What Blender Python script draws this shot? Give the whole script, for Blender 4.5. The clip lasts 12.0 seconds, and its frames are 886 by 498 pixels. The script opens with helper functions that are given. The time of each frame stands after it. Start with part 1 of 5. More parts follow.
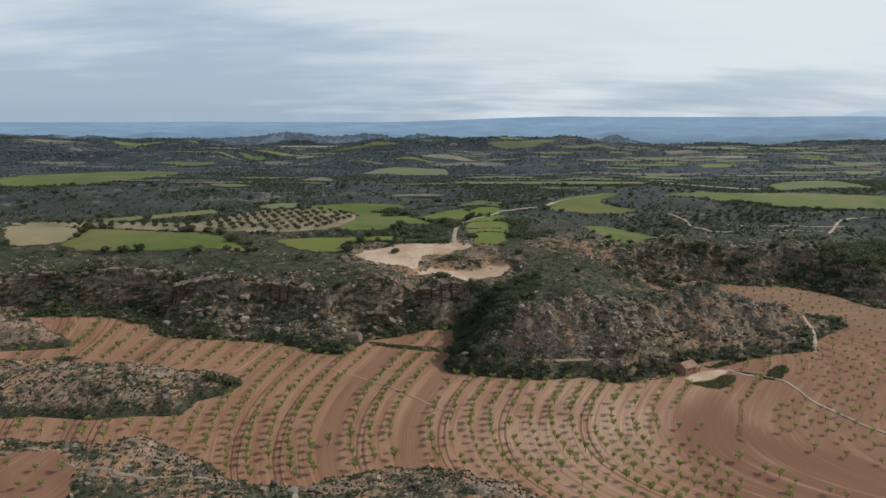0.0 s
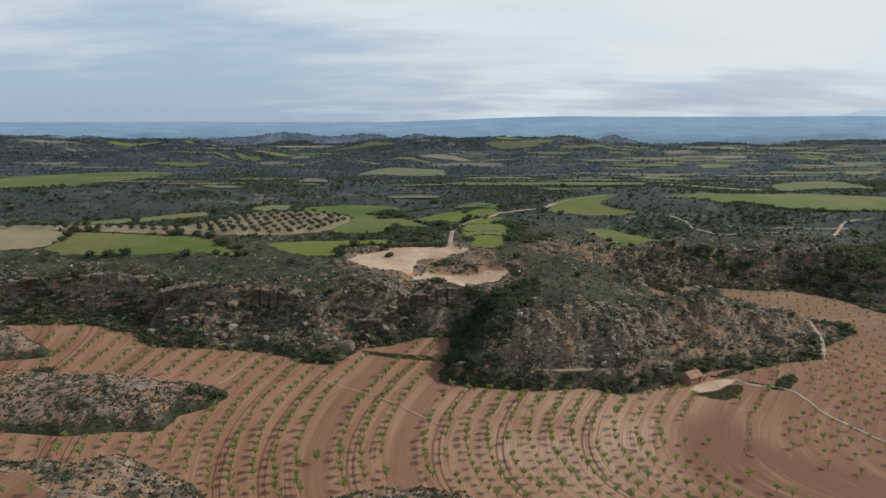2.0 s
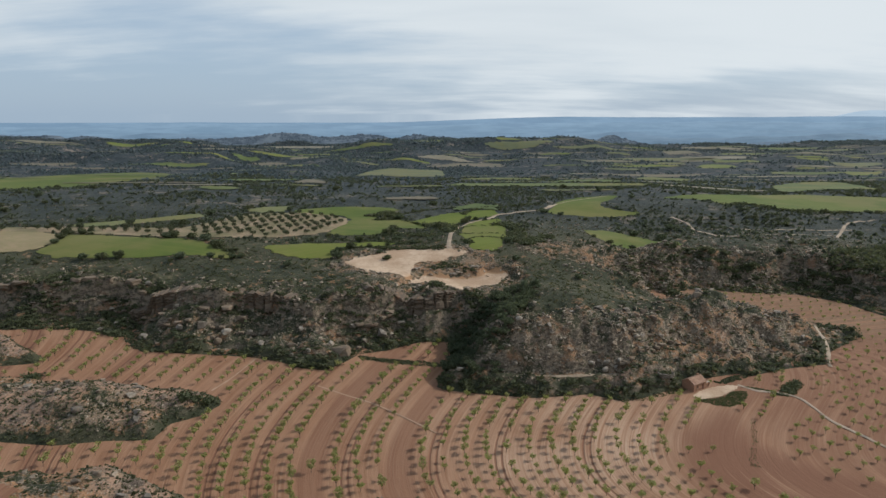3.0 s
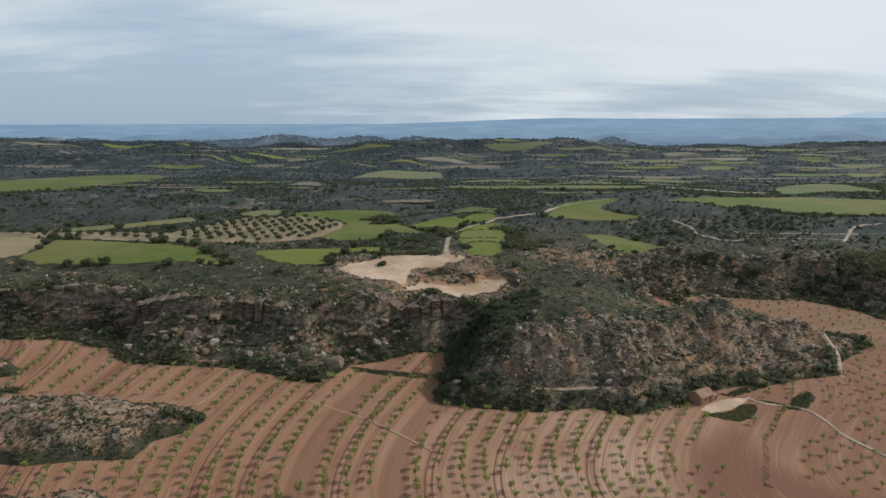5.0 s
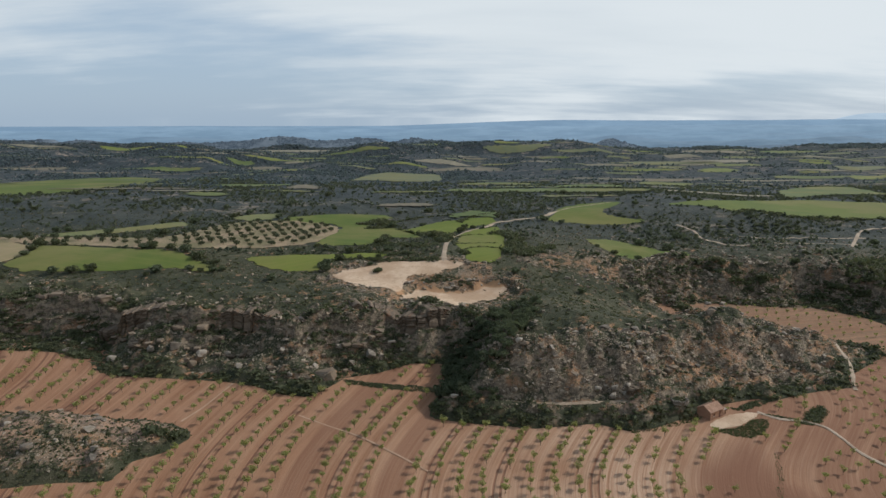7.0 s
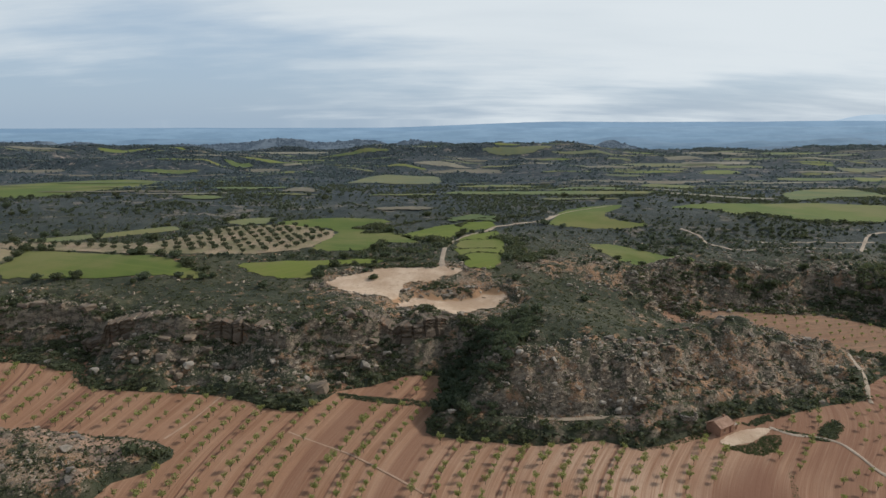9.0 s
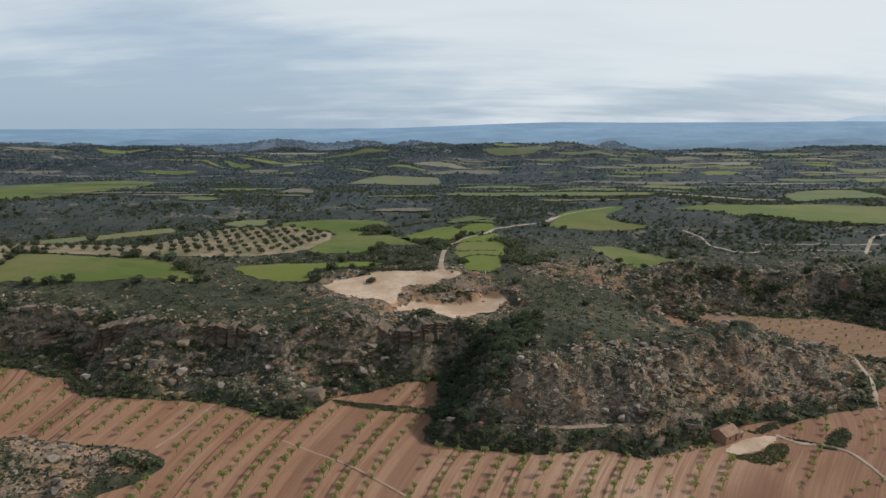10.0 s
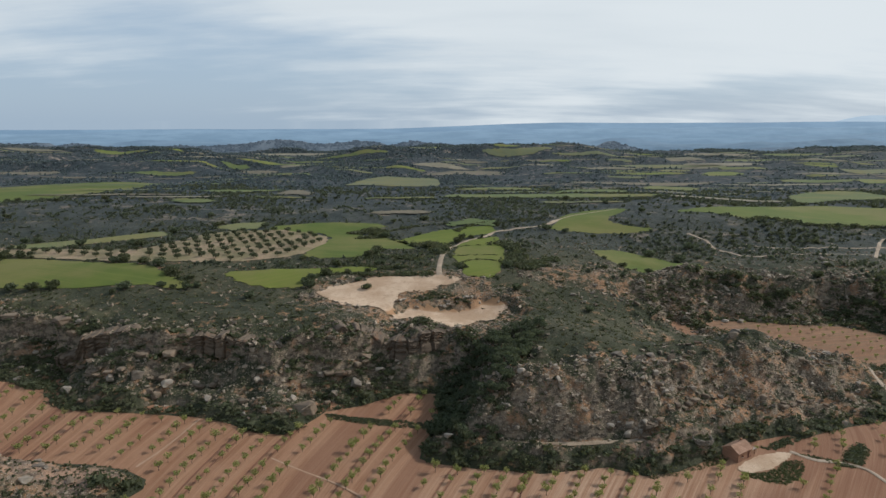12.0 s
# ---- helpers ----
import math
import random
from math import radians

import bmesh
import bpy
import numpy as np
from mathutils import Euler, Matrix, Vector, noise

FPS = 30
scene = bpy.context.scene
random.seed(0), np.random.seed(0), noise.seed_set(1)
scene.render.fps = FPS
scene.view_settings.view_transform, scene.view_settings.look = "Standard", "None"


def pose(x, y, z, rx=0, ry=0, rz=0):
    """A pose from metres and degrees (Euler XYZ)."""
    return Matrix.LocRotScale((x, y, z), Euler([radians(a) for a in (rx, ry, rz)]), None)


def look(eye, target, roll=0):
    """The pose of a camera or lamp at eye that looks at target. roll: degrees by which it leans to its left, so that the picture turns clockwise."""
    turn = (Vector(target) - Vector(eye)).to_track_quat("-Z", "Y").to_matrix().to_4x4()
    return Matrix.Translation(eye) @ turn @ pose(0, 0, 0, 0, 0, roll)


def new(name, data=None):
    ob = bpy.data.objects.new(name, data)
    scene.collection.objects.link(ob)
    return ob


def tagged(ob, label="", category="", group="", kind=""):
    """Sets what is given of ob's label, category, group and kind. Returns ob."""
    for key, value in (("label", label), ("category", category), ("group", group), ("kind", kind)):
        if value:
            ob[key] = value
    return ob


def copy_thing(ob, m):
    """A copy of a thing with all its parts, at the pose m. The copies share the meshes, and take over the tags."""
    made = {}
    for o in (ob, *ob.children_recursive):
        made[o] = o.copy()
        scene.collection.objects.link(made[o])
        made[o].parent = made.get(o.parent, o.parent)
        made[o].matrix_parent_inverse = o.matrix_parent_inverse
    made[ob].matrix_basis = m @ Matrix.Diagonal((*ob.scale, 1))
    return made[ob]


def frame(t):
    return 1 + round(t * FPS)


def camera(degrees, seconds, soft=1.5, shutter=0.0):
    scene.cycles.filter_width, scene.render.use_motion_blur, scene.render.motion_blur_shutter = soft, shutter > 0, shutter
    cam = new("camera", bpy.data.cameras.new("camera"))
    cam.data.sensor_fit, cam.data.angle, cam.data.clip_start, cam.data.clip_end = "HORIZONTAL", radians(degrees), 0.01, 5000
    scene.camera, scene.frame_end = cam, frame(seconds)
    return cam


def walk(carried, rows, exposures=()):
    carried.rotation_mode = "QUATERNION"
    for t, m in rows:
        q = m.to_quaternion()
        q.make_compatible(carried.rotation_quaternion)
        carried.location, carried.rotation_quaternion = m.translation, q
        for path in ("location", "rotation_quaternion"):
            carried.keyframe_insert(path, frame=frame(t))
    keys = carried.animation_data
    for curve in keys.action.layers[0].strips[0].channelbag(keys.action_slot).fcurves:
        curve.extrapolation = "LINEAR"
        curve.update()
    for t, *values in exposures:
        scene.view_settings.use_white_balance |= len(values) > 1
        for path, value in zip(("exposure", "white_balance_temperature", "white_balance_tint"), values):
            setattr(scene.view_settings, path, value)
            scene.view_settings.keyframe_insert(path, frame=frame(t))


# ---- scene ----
cam = camera(68.0, 12.0, soft=1.5)
walk(cam, [
    (0, pose(0.00, 0.00, 93.80, 78.456, 0.000, 0.000)),
    (1.5, pose(0.78, 7.38, 93.80, 78.440, 0.021, -0.143)),
    (3, pose(1.55, 14.75, 93.80, 78.485, 0.043, -0.246)),
    (4.5, pose(2.30, 22.12, 93.80, 78.574, 0.064, -0.316)),
    (6, pose(3.04, 29.47, 93.81, 78.686, 0.086, -0.359)),
    (7.5, pose(3.77, 36.82, 93.81, 78.804, 0.107, -0.382)),
    (9, pose(4.48, 44.15, 93.81, 78.908, 0.129, -0.391)),
    (10.5, pose(5.18, 51.48, 93.81, 78.979, 0.150, -0.392)),
    (12, pose(5.87, 58.80, 93.81, 79.000, 0.172, -0.392)),
], exposures=[(0, 0.0, 6200, 9), (12, 0.0, 6200, 9)])

# ---- world, sun ----
SUN_ELEV, SUN_AZ = 36.0, 71.0   # degrees above the horizon; degrees clockwise from straight ahead
sun_data = bpy.data.lights.new("sun", "SUN")
sun_data.energy, sun_data.angle, sun_data.color = 3.5, radians(1.0), (1.0, 0.94, 0.86)
sun = new("sun", sun_data)
sun.matrix_world = look((300 * math.sin(radians(SUN_AZ)), 300 * math.cos(radians(SUN_AZ)), 300 * math.tan(radians(SUN_ELEV))), (0, 0, 0))


class Nodes:
    """Short hand for building a node tree."""

    def __init__(self, tree):
        self.tree = tree
        tree.nodes.clear()

    def add(self, kind):
        return self.tree.nodes.new(kind)

    def link(self, a, b):
        self.tree.links.new(a, b)

    def put(self, socket, value):
        if isinstance(value, bpy.types.NodeSocket):
            self.link(value, socket)
        elif isinstance(value, tuple) and len(value) == 3 and socket.type == "RGBA":
            socket.default_value = (*value, 1)
        else:
            socket.default_value = value

    def math(self, op, a, b=0.0, c=0.0, clamp=False):
        node = self.add("ShaderNodeMath")
        node.operation, node.use_clamp = op, clamp
        for socket, value in zip(node.inputs, (a, b, c)):
            self.put(socket, value)
        return node.outputs[0]

    def vec(self, op, a, b):
        node = self.add("ShaderNodeVectorMath")
        node.operation = op
        self.put(node.inputs[0], a), self.put(node.inputs[1], b)
        return node.outputs[0]

    def noise(self, vector, scale, detail=4.0, rough=0.6):
        node = self.add("ShaderNodeTexNoise")
        self.put(node.inputs["Vector"], vector)
        node.inputs["Scale"].default_value, node.inputs["Detail"].default_value, node.inputs["Roughness"].default_value = scale, detail, rough
        return node.outputs["Fac"]

    def ramp(self, fac, low_at, high_at):
        node = self.add("ShaderNodeMapRange")
        node.interpolation_type, node.clamp = "SMOOTHSTEP", True
        self.put(node.inputs["Value"], fac)
        node.inputs["From Min"].default_value, node.inputs["From Max"].default_value = low_at, high_at
        return node.outputs["Result"]

    def mix(self, fac, a, b, blend="MIX"):
        node = self.add("ShaderNodeMix")
        node.data_type, node.blend_type = "RGBA", blend
        self.put(node.inputs[0], fac)
        self.put(node.inputs[6], a), self.put(node.inputs[7], b)
        return node.outputs[2]

    def combine(self, x, y, z):
        node = self.add("ShaderNodeCombineXYZ")
        for socket, value in zip(node.inputs, (x, y, z)):
            self.put(socket, value)
        return node.outputs[0]


world = bpy.data.worlds.new("world")
scene.world = world
world.use_nodes = True
wn = Nodes(world.node_tree)
sky = wn.add("ShaderNodeTexSky")
sky.sky_type, sky.sun_disc = "NISHITA", False
sky.sun_elevation, sky.sun_rotation, sky.altitude, sky.dust_density = radians(SUN_ELEV), radians(SUN_AZ), 400.0, 2.0
way = wn.add("ShaderNodeTexCoord").outputs["Generated"]
split = wn.add("ShaderNodeSeparateXYZ")
wn.link(way, split.inputs[0])
up = wn.math("MAXIMUM", split.outputs["Z"], 0.0)
lift = wn.math("ADD", up, 0.16)
plane = wn.combine(wn.math("DIVIDE", split.outputs["X"], lift), wn.math("DIVIDE", split.outputs["Y"], lift), 0.0)
broad_cloud = wn.noise(wn.vec("ADD", wn.vec("MULTIPLY", plane, (0.34, 0.42, 1)), (3.1, 0.4, 0.0)), 1.0, 4.0, 0.5)
fine_cloud = wn.noise(wn.vec("MULTIPLY", plane, (0.55, 1.5, 1)), 1.5, 7.0, 0.62)
sunward = wn.math("MULTIPLY", split.outputs["X"], 0.16)
amount = wn.math("ADD", wn.math("ADD", wn.math("MULTIPLY", broad_cloud, 0.75), wn.math("MULTIPLY", fine_cloud, 0.30)), sunward)
# a band of thinner cloud low down, a denser sheet above it; overhead, out of view, cloud broken up for bluer fill light
amount = wn.math("ADD", amount, wn.math("SUBTRACT", wn.math("MULTIPLY", wn.ramp(up, 0.045, 0.16), 0.165), wn.math("MULTIPLY", wn.ramp(up, 0.28, 0.85), 0.30)))
veil = wn.ramp(amount, 0.44, 0.66)
bright = wn.ramp(wn.math("ADD", wn.noise(wn.vec("ADD", wn.vec("MULTIPLY", plane, (0.22, 0.6, 1)), (7.7, 2.0, 0.0)), 1.0, 5.0, 0.55), sunward), 0.30, 0.60)
cloud = wn.mix(bright, (0.63, 0.68, 0.71), (0.745, 0.78, 0.79))
blue = wn.vec("MULTIPLY", sky.outputs[0], (0.10, 0.10, 0.10))
gap = wn.mix(0.80, blue, (0.415, 0.52, 0.635))
backdrop_light = wn.mix(veil, gap, cloud)
back = wn.add("ShaderNodeBackground")
wn.link(backdrop_light, back.inputs["Color"])
back.inputs["Strength"].default_value = 1.0
wn.link(back.outputs[0], wn.add("ShaderNodeOutputWorld").inputs["Surface"])


# ---- materials ----
def material(name, rough=0.95):
    m = bpy.data.materials.new(name)
    m.use_nodes = True
    n = Nodes(m.node_tree)
    shader = n.add("ShaderNodeBsdfPrincipled")
    shader.inputs["Roughness"].default_value = rough
    shader.inputs["Specular IOR Level"].default_value = 0.2
    n.link(shader.outputs[0], n.add("ShaderNodeOutputMaterial").inputs["Surface"])
    return m, n, shader


def bump(n, shader, height, strength, distance):
    node = n.add("ShaderNodeBump")
    node.inputs["Strength"].default_value, node.inputs["Distance"].default_value = strength, distance
    n.link(height, node.inputs["Height"])
    n.link(node.outputs[0], shader.inputs["Normal"])


def place_of(n):
    return n.add("ShaderNodeNewGeometry").outputs["Position"]


def earth(name, dark, light, patch, scale=0.08, relief=0.3):
    """Bare or grown ground: two tones in blotches, a third in grains."""
    m, n, shader = material(name)
    at = place_of(n)
    broad = n.ramp(n.noise(at, scale, 5.0), 0.38, 0.62)
    grain = n.ramp(n.noise(at, scale * 12, 6.0, 0.7), 0.42, 0.66)
    col = n.mix(broad, dark, light)
    col = n.mix(n.math("MULTIPLY", grain, 0.7), col, patch)
    n.put(shader.inputs["Base Color"], col)
    bump(n, shader, n.noise(at, scale * 20, 5.0, 0.7), 0.6, relief)
    return m


def foliage(name, dark, light, dry):
    """Leaves: tone by leaf, and by stretches of the plan."""
    m, n, shader = material(name, 0.75)
    geo = n.add("ShaderNodeNewGeometry")
    col = n.mix(geo.outputs["Random Per Island"], dark, light)
    col = n.mix(n.ramp(n.noise(geo.outputs["Position"], 0.16, 3.0), 0.5, 0.75), col, dry)
    n.put(shader.inputs["Base Color"], col)
    # thin leaves let part of the light through
    glow, both = n.add("ShaderNodeBsdfTranslucent"), n.add("ShaderNodeMixShader")
    n.put(glow.inputs["Color"], n.vec("MULTIPLY", col, (1.35, 1.35, 1.0)))
    both.inputs[0].default_value = 0.45
    n.link(shader.outputs[0], both.inputs[1])
    n.link(glow.outputs[0], both.inputs[2])
    n.link(both.outputs[0], n.tree.nodes["Material Output"].inputs["Surface"])
    return m


def ground_material():
    m, n, shader = material("ground_scrub")
    geo = n.add("ShaderNodeNewGeometry")
    at = geo.outputs["Position"]
    nor = n.add("ShaderNodeSeparateXYZ")
    n.link(geo.outputs["Normal"], nor.inputs[0])
    steep = n.ramp(nor.outputs["Z"], 0.92, 0.62)
    bare_at = n.add("ShaderNodeAttribute")
    bare_at.attribute_name = "rocky"
    rocky = bare_at.outputs["Fac"]
    broad = n.ramp(n.noise(at, 0.045, 6.0), 0.40, 0.62)
    mid = n.noise(at, 0.22, 7.0, 0.68)
    fine = n.noise(at, 1.0, 6.0, 0.72)
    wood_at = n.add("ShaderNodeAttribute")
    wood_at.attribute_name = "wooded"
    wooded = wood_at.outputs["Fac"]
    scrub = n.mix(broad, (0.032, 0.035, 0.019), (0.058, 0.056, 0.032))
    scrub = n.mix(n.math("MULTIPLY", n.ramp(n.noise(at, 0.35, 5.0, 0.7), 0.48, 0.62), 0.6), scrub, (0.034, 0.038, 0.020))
    # far woodland floor, with the blue-grey of distance haze put into its colours
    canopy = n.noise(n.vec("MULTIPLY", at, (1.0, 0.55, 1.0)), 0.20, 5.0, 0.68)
    hazed_cover = n.mix(n.ramp(canopy, 0.40, 0.60), (0.017, 0.025, 0.029), n.mix(broad, (0.032, 0.042, 0.046), (0.052, 0.059, 0.059)))
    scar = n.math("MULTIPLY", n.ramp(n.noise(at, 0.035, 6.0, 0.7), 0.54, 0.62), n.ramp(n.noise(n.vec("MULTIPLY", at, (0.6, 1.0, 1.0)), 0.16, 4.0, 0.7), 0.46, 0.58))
    hazed_cover = n.mix(scar, hazed_cover, (0.215, 0.172, 0.138))
    scrub = n.mix(wooded, scrub, hazed_cover)
    dirt = n.mix(n.ramp(n.noise(at, 0.06, 4.0), 0.38, 0.54), (0.180, 0.130, 0.085), (0.275, 0.150, 0.080))
    knob = n.ramp(rocky, 0.66, 0.80)
    dirt = n.mix(knob, dirt, n.mix(n.ramp(n.noise(at, 0.13, 6.0, 0.65), 0.40, 0.53), (0.120, 0.088, 0.064), (0.290, 0.182, 0.122)))
    bare = n.ramp(n.math("SUBTRACT", n.math("ADD", mid, n.math("MULTIPLY", rocky, 0.24)), n.math("MULTIPLY", wooded, 0.12)), 0.57, 0.69)
    col = n.mix(bare, scrub, dirt)
    stone = n.mix(n.ramp(fine, 0.3, 0.7), (0.130, 0.103, 0.076), (0.33, 0.268, 0.200))
    beds = n.noise(n.vec("MULTIPLY", at, (0.40, 0.40, 0.75)), 1.0, 7.0, 0.72)
    face = n.mix(n.ramp(beds, 0.36, 0.64), (0.068, 0.053, 0.040), (0.235, 0.185, 0.132))
    face = n.mix(n.math("MULTIPLY", n.ramp(n.noise(at, 0.12, 4.0), 0.52, 0.66), 0.7), face, (0.235, 0.122, 0.064))
    col = n.mix(n.math("MULTIPLY", n.ramp(nor.outputs["Z"], 0.74, 0.52), n.ramp(mid, 0.34, 0.50)), col, face)
    pebble = n.ramp(n.math("SUBTRACT", n.math("ADD", fine, n.math("MULTIPLY", rocky, 0.12)), n.math("ADD", n.math("MULTIPLY", wooded, 0.2), n.math("MULTIPLY", knob, 0.12))), 0.65, 0.74)
    col = n.mix(pebble, col, stone)
    # rubble: angular stones of two sizes lying in the earth of the slopes
    rubble = 0.0
    for size, share in ((0.85, 0.60), (1.9, 0.52)):
        cell = n.add("ShaderNodeTexVoronoi")
        cell.inputs["Scale"].default_value = size
        n.link(n.vec("ADD", at, n.vec("MULTIPLY", n.combine(fine, mid, fine), (0.5, 0.5, 0.5))), cell.inputs["Vector"])
        dice = n.add("ShaderNodeSeparateColor")
        n.link(cell.outputs["Color"], dice.inputs[0])
        lies = n.math("GREATER_THAN", n.math("ADD", dice.outputs[0], n.math("MULTIPLY", n.math("SUBTRACT", mid, 0.5), 1.2)), share)
        body = n.math("MULTIPLY", n.math("MULTIPLY", lies, n.ramp(cell.outputs["Distance"], 0.46, 0.34)), n.ramp(n.math("SUBTRACT", rocky, n.math("MULTIPLY", knob, 0.5)), 0.10, 0.34))
        col = n.mix(n.math("MULTIPLY", body, 0.85), col, n.mix(dice.outputs[1], (0.090, 0.072, 0.054), (0.330, 0.265, 0.196)))
        rubble = n.math("ADD", rubble, n.math("MULTIPLY", body, 0.5))
    n.put(shader.inputs["Base Color"], col)
    bump(n, shader, n.math("ADD", n.math("ADD", mid, n.math("MULTIPLY", fine, 0.5)), rubble), 0.8, 0.9)
    return m


def soil_material():
    """Ploughed red earth: streaks, wheel ruts and freshly turned strips that follow the tree rows."""
    m, n, shader = material("ploughed_soil")
    at = place_of(n)
    xyz = n.add("ShaderNodeSeparateXYZ")
    n.link(at, xyz.inputs[0])
    row_at, turned_at = n.add("ShaderNodeAttribute"), n.add("ShaderNodeAttribute")
    row_at.attribute_name, turned_at.attribute_name = "row", "turned"
    row, turned = row_at.outputs["Fac"], turned_at.outputs["Fac"]
    along = n.math("MULTIPLY", xyz.outputs["Y"], 0.022)
    part_of = n.math("FRACT", row)
    whole = n.math("FLOOR", row)
    dice = n.add("ShaderNodeTexWhiteNoise")
    dice.noise_dimensions = "1D"
    n.link(whole, dice.inputs["W"])
    throw = dice.outputs["Value"]
    strip = n.noise(n.combine(n.math("MULTIPLY", row, 1.7), along, 0.0), 1.0, 3.0, 0.6)
    lines = n.noise(n.combine(n.math("MULTIPLY", row, 8.0), along, 3.0), 1.0, 5.0, 0.66)
    blotch = n.noise(at, 0.03, 5.0, 0.6)
    grain = n.noise(at, 0.9, 5.0, 0.7)
    col = n.mix(n.ramp(strip, 0.38, 0.60), (0.212, 0.106, 0.059), (0.271, 0.147, 0.086))
    col = n.mix(n.math("MULTIPLY", n.ramp(lines, 0.48, 0.64), 0.6), col, (0.315, 0.192, 0.120))
    col = n.mix(n.math("MULTIPLY", n.ramp(blotch, 0.45, 0.70), 0.5), col, (0.288, 0.169, 0.105))
    # a paler tone along the streaks of one zone
    pale_zone_at = n.add("ShaderNodeAttribute")
    pale_zone_at.attribute_name = "pale_zone"
    pale_zone = pale_zone_at.outputs["Fac"]
    col = n.mix(n.math("MULTIPLY", pale_zone, n.ramp(lines, 0.30, 0.60)), col, (0.400, 0.272, 0.185))
    weedy_at = n.add("ShaderNodeAttribute")
    weedy_at.attribute_name = "weedy"
    col = n.mix(n.math("MULTIPLY", weedy_at.outputs["Fac"], n.ramp(n.math("ADD", n.math("MULTIPLY", lines, 0.6), n.math("MULTIPLY", grain, 0.4)), 0.42, 0.60)), col, (0.166, 0.109, 0.065))
    inner = n.math("MULTIPLY", n.ramp(part_of, 0.10, 0.16), n.ramp(part_of, 0.90, 0.84))
    fresh = n.math("MULTIPLY", inner, n.math("MULTIPLY", n.ramp(throw, 0.80, 0.82), n.ramp(row, 0.0, -1.0)))
    # two strips between wider rows, and the strips that carry the tractor's ruts
    for middle in (5.0, 9.0):
        fresh = n.math("MAXIMUM", fresh, n.ramp(n.math("ABSOLUTE", n.math("SUBTRACT", row, middle)), 0.72, 0.52))
    wheeled = n.math("MULTIPLY", n.ramp(throw, 0.55, 0.57), n.ramp(row, 0.0, -1.0))
    for k in (0, 2, 6, 10, 13, 17):
        wheeled = n.math("MAXIMUM", wheeled, n.math("COMPARE", whole, float(k), 0.5))
    fresh = n.math("MAXIMUM", n.math("MULTIPLY", fresh, 0.6), n.math("MULTIPLY", turned, n.ramp(n.math("ADD", n.math("MULTIPLY", strip, 0.7), n.math("MULTIPLY", lines, 0.3)), 0.72, 0.50)))
    col = n.mix(fresh, col, (0.172, 0.084, 0.050))
    rut = n.math("MAXIMUM", n.ramp(n.math("ABSOLUTE", n.math("SUBTRACT", part_of, 0.38)), 0.075, 0.025),
                 n.ramp(n.math("ABSOLUTE", n.math("SUBTRACT", part_of, 0.68)), 0.075, 0.025))
    comb = n.noise(n.combine(n.math("MULTIPLY", row, 23.0), along, 9.0), 1.0, 4.0, 0.7)
    col = n.mix(n.math("MULTIPLY", n.ramp(comb, 0.44, 0.60), 0.42), col, n.vec("MULTIPLY", col, (0.70, 0.62, 0.58)))
    rut = n.math("MULTIPLY", rut, wheeled)
    col = n.mix(n.math("MULTIPLY", rut, 0.8), col, (0.150, 0.070, 0.042))
    col = n.mix(n.math("MULTIPLY", n.ramp(grain, 0.50, 0.75), 0.35), col, (0.176, 0.099, 0.062))
    n.put(shader.inputs["Base Color"], col)
    bump(n, shader, n.math("ADD", n.math("SUBTRACT", lines, rut), n.math("MULTIPLY", grain, 0.6)), 0.55, 0.25)
    return m


def crop_material(name, a, b, c, turn):
    """A green crop with drill lines and thin places."""
    m, n, shader = material(name)
    at = place_of(n)
    rot = n.add("ShaderNodeVectorRotate")
    rot.rotation_type = "Z_AXIS"
    n.link(at, rot.inputs["Vector"])
    rot.inputs["Angle"].default_value = radians(turn)
    drill = n.noise(n.vec("MULTIPLY", rot.outputs[0], (0.02, 0.5, 0.0)), 1.0, 4.0, 0.6)
    broad = n.ramp(n.noise(at, 0.02, 5.0), 0.38, 0.62)
    col = n.mix(broad, a, b)
    col = n.mix(n.math("MULTIPLY", n.ramp(drill, 0.45, 0.70), 0.6), col, c)
    col = n.mix(n.math("MULTIPLY", n.ramp(n.noise(at, 0.6, 5.0), 0.5, 0.8), 0.35), col, (0.085, 0.105, 0.03))
    col = n.mix(n.math("MULTIPLY", n.ramp(n.noise(n.vec("ADD", at, (91.0, 40.0, 0.0)), 0.016, 5.0, 0.6), 0.46, 0.64), 0.7), col, (0.150, 0.132, 0.046))
    n.put(shader.inputs["Base Color"], col)
    bump(n, shader, n.noise(at, 2.0, 4.0), 0.4, 0.1)
    return m


def rock_material(name, dark, pale, stain):
    m, n, shader = material(name, 0.9)
    geo = n.add("ShaderNodeNewGeometry")
    at = geo.outputs["Position"]
    info = n.add("ShaderNodeObjectInfo")
    tone = n.math("ADD", n.math("MULTIPLY", geo.outputs["Random Per Island"], 0.5), n.math("MULTIPLY", info.outputs["Random"], 0.5))
    layer = n.noise(n.vec("MULTIPLY", at, (0.25, 0.25, 1.6)), 1.0, 5.0, 0.65)
    col = n.mix(n.ramp(n.math("ADD", n.math("MULTIPLY", tone, 0.5), n.math("MULTIPLY", layer, 0.6)), 0.25, 0.85), dark, pale)
    col = n.mix(n.math("MULTIPLY", n.ramp(n.noise(at, 0.35, 5.0), 0.55, 0.72), 0.7), col, stain)
    n.put(shader.inputs["Base Color"], col)
    bump(n, shader, n.math("ADD", layer, n.noise(at, 2.5, 5.0, 0.7)), 0.7, 0.25)
    return m


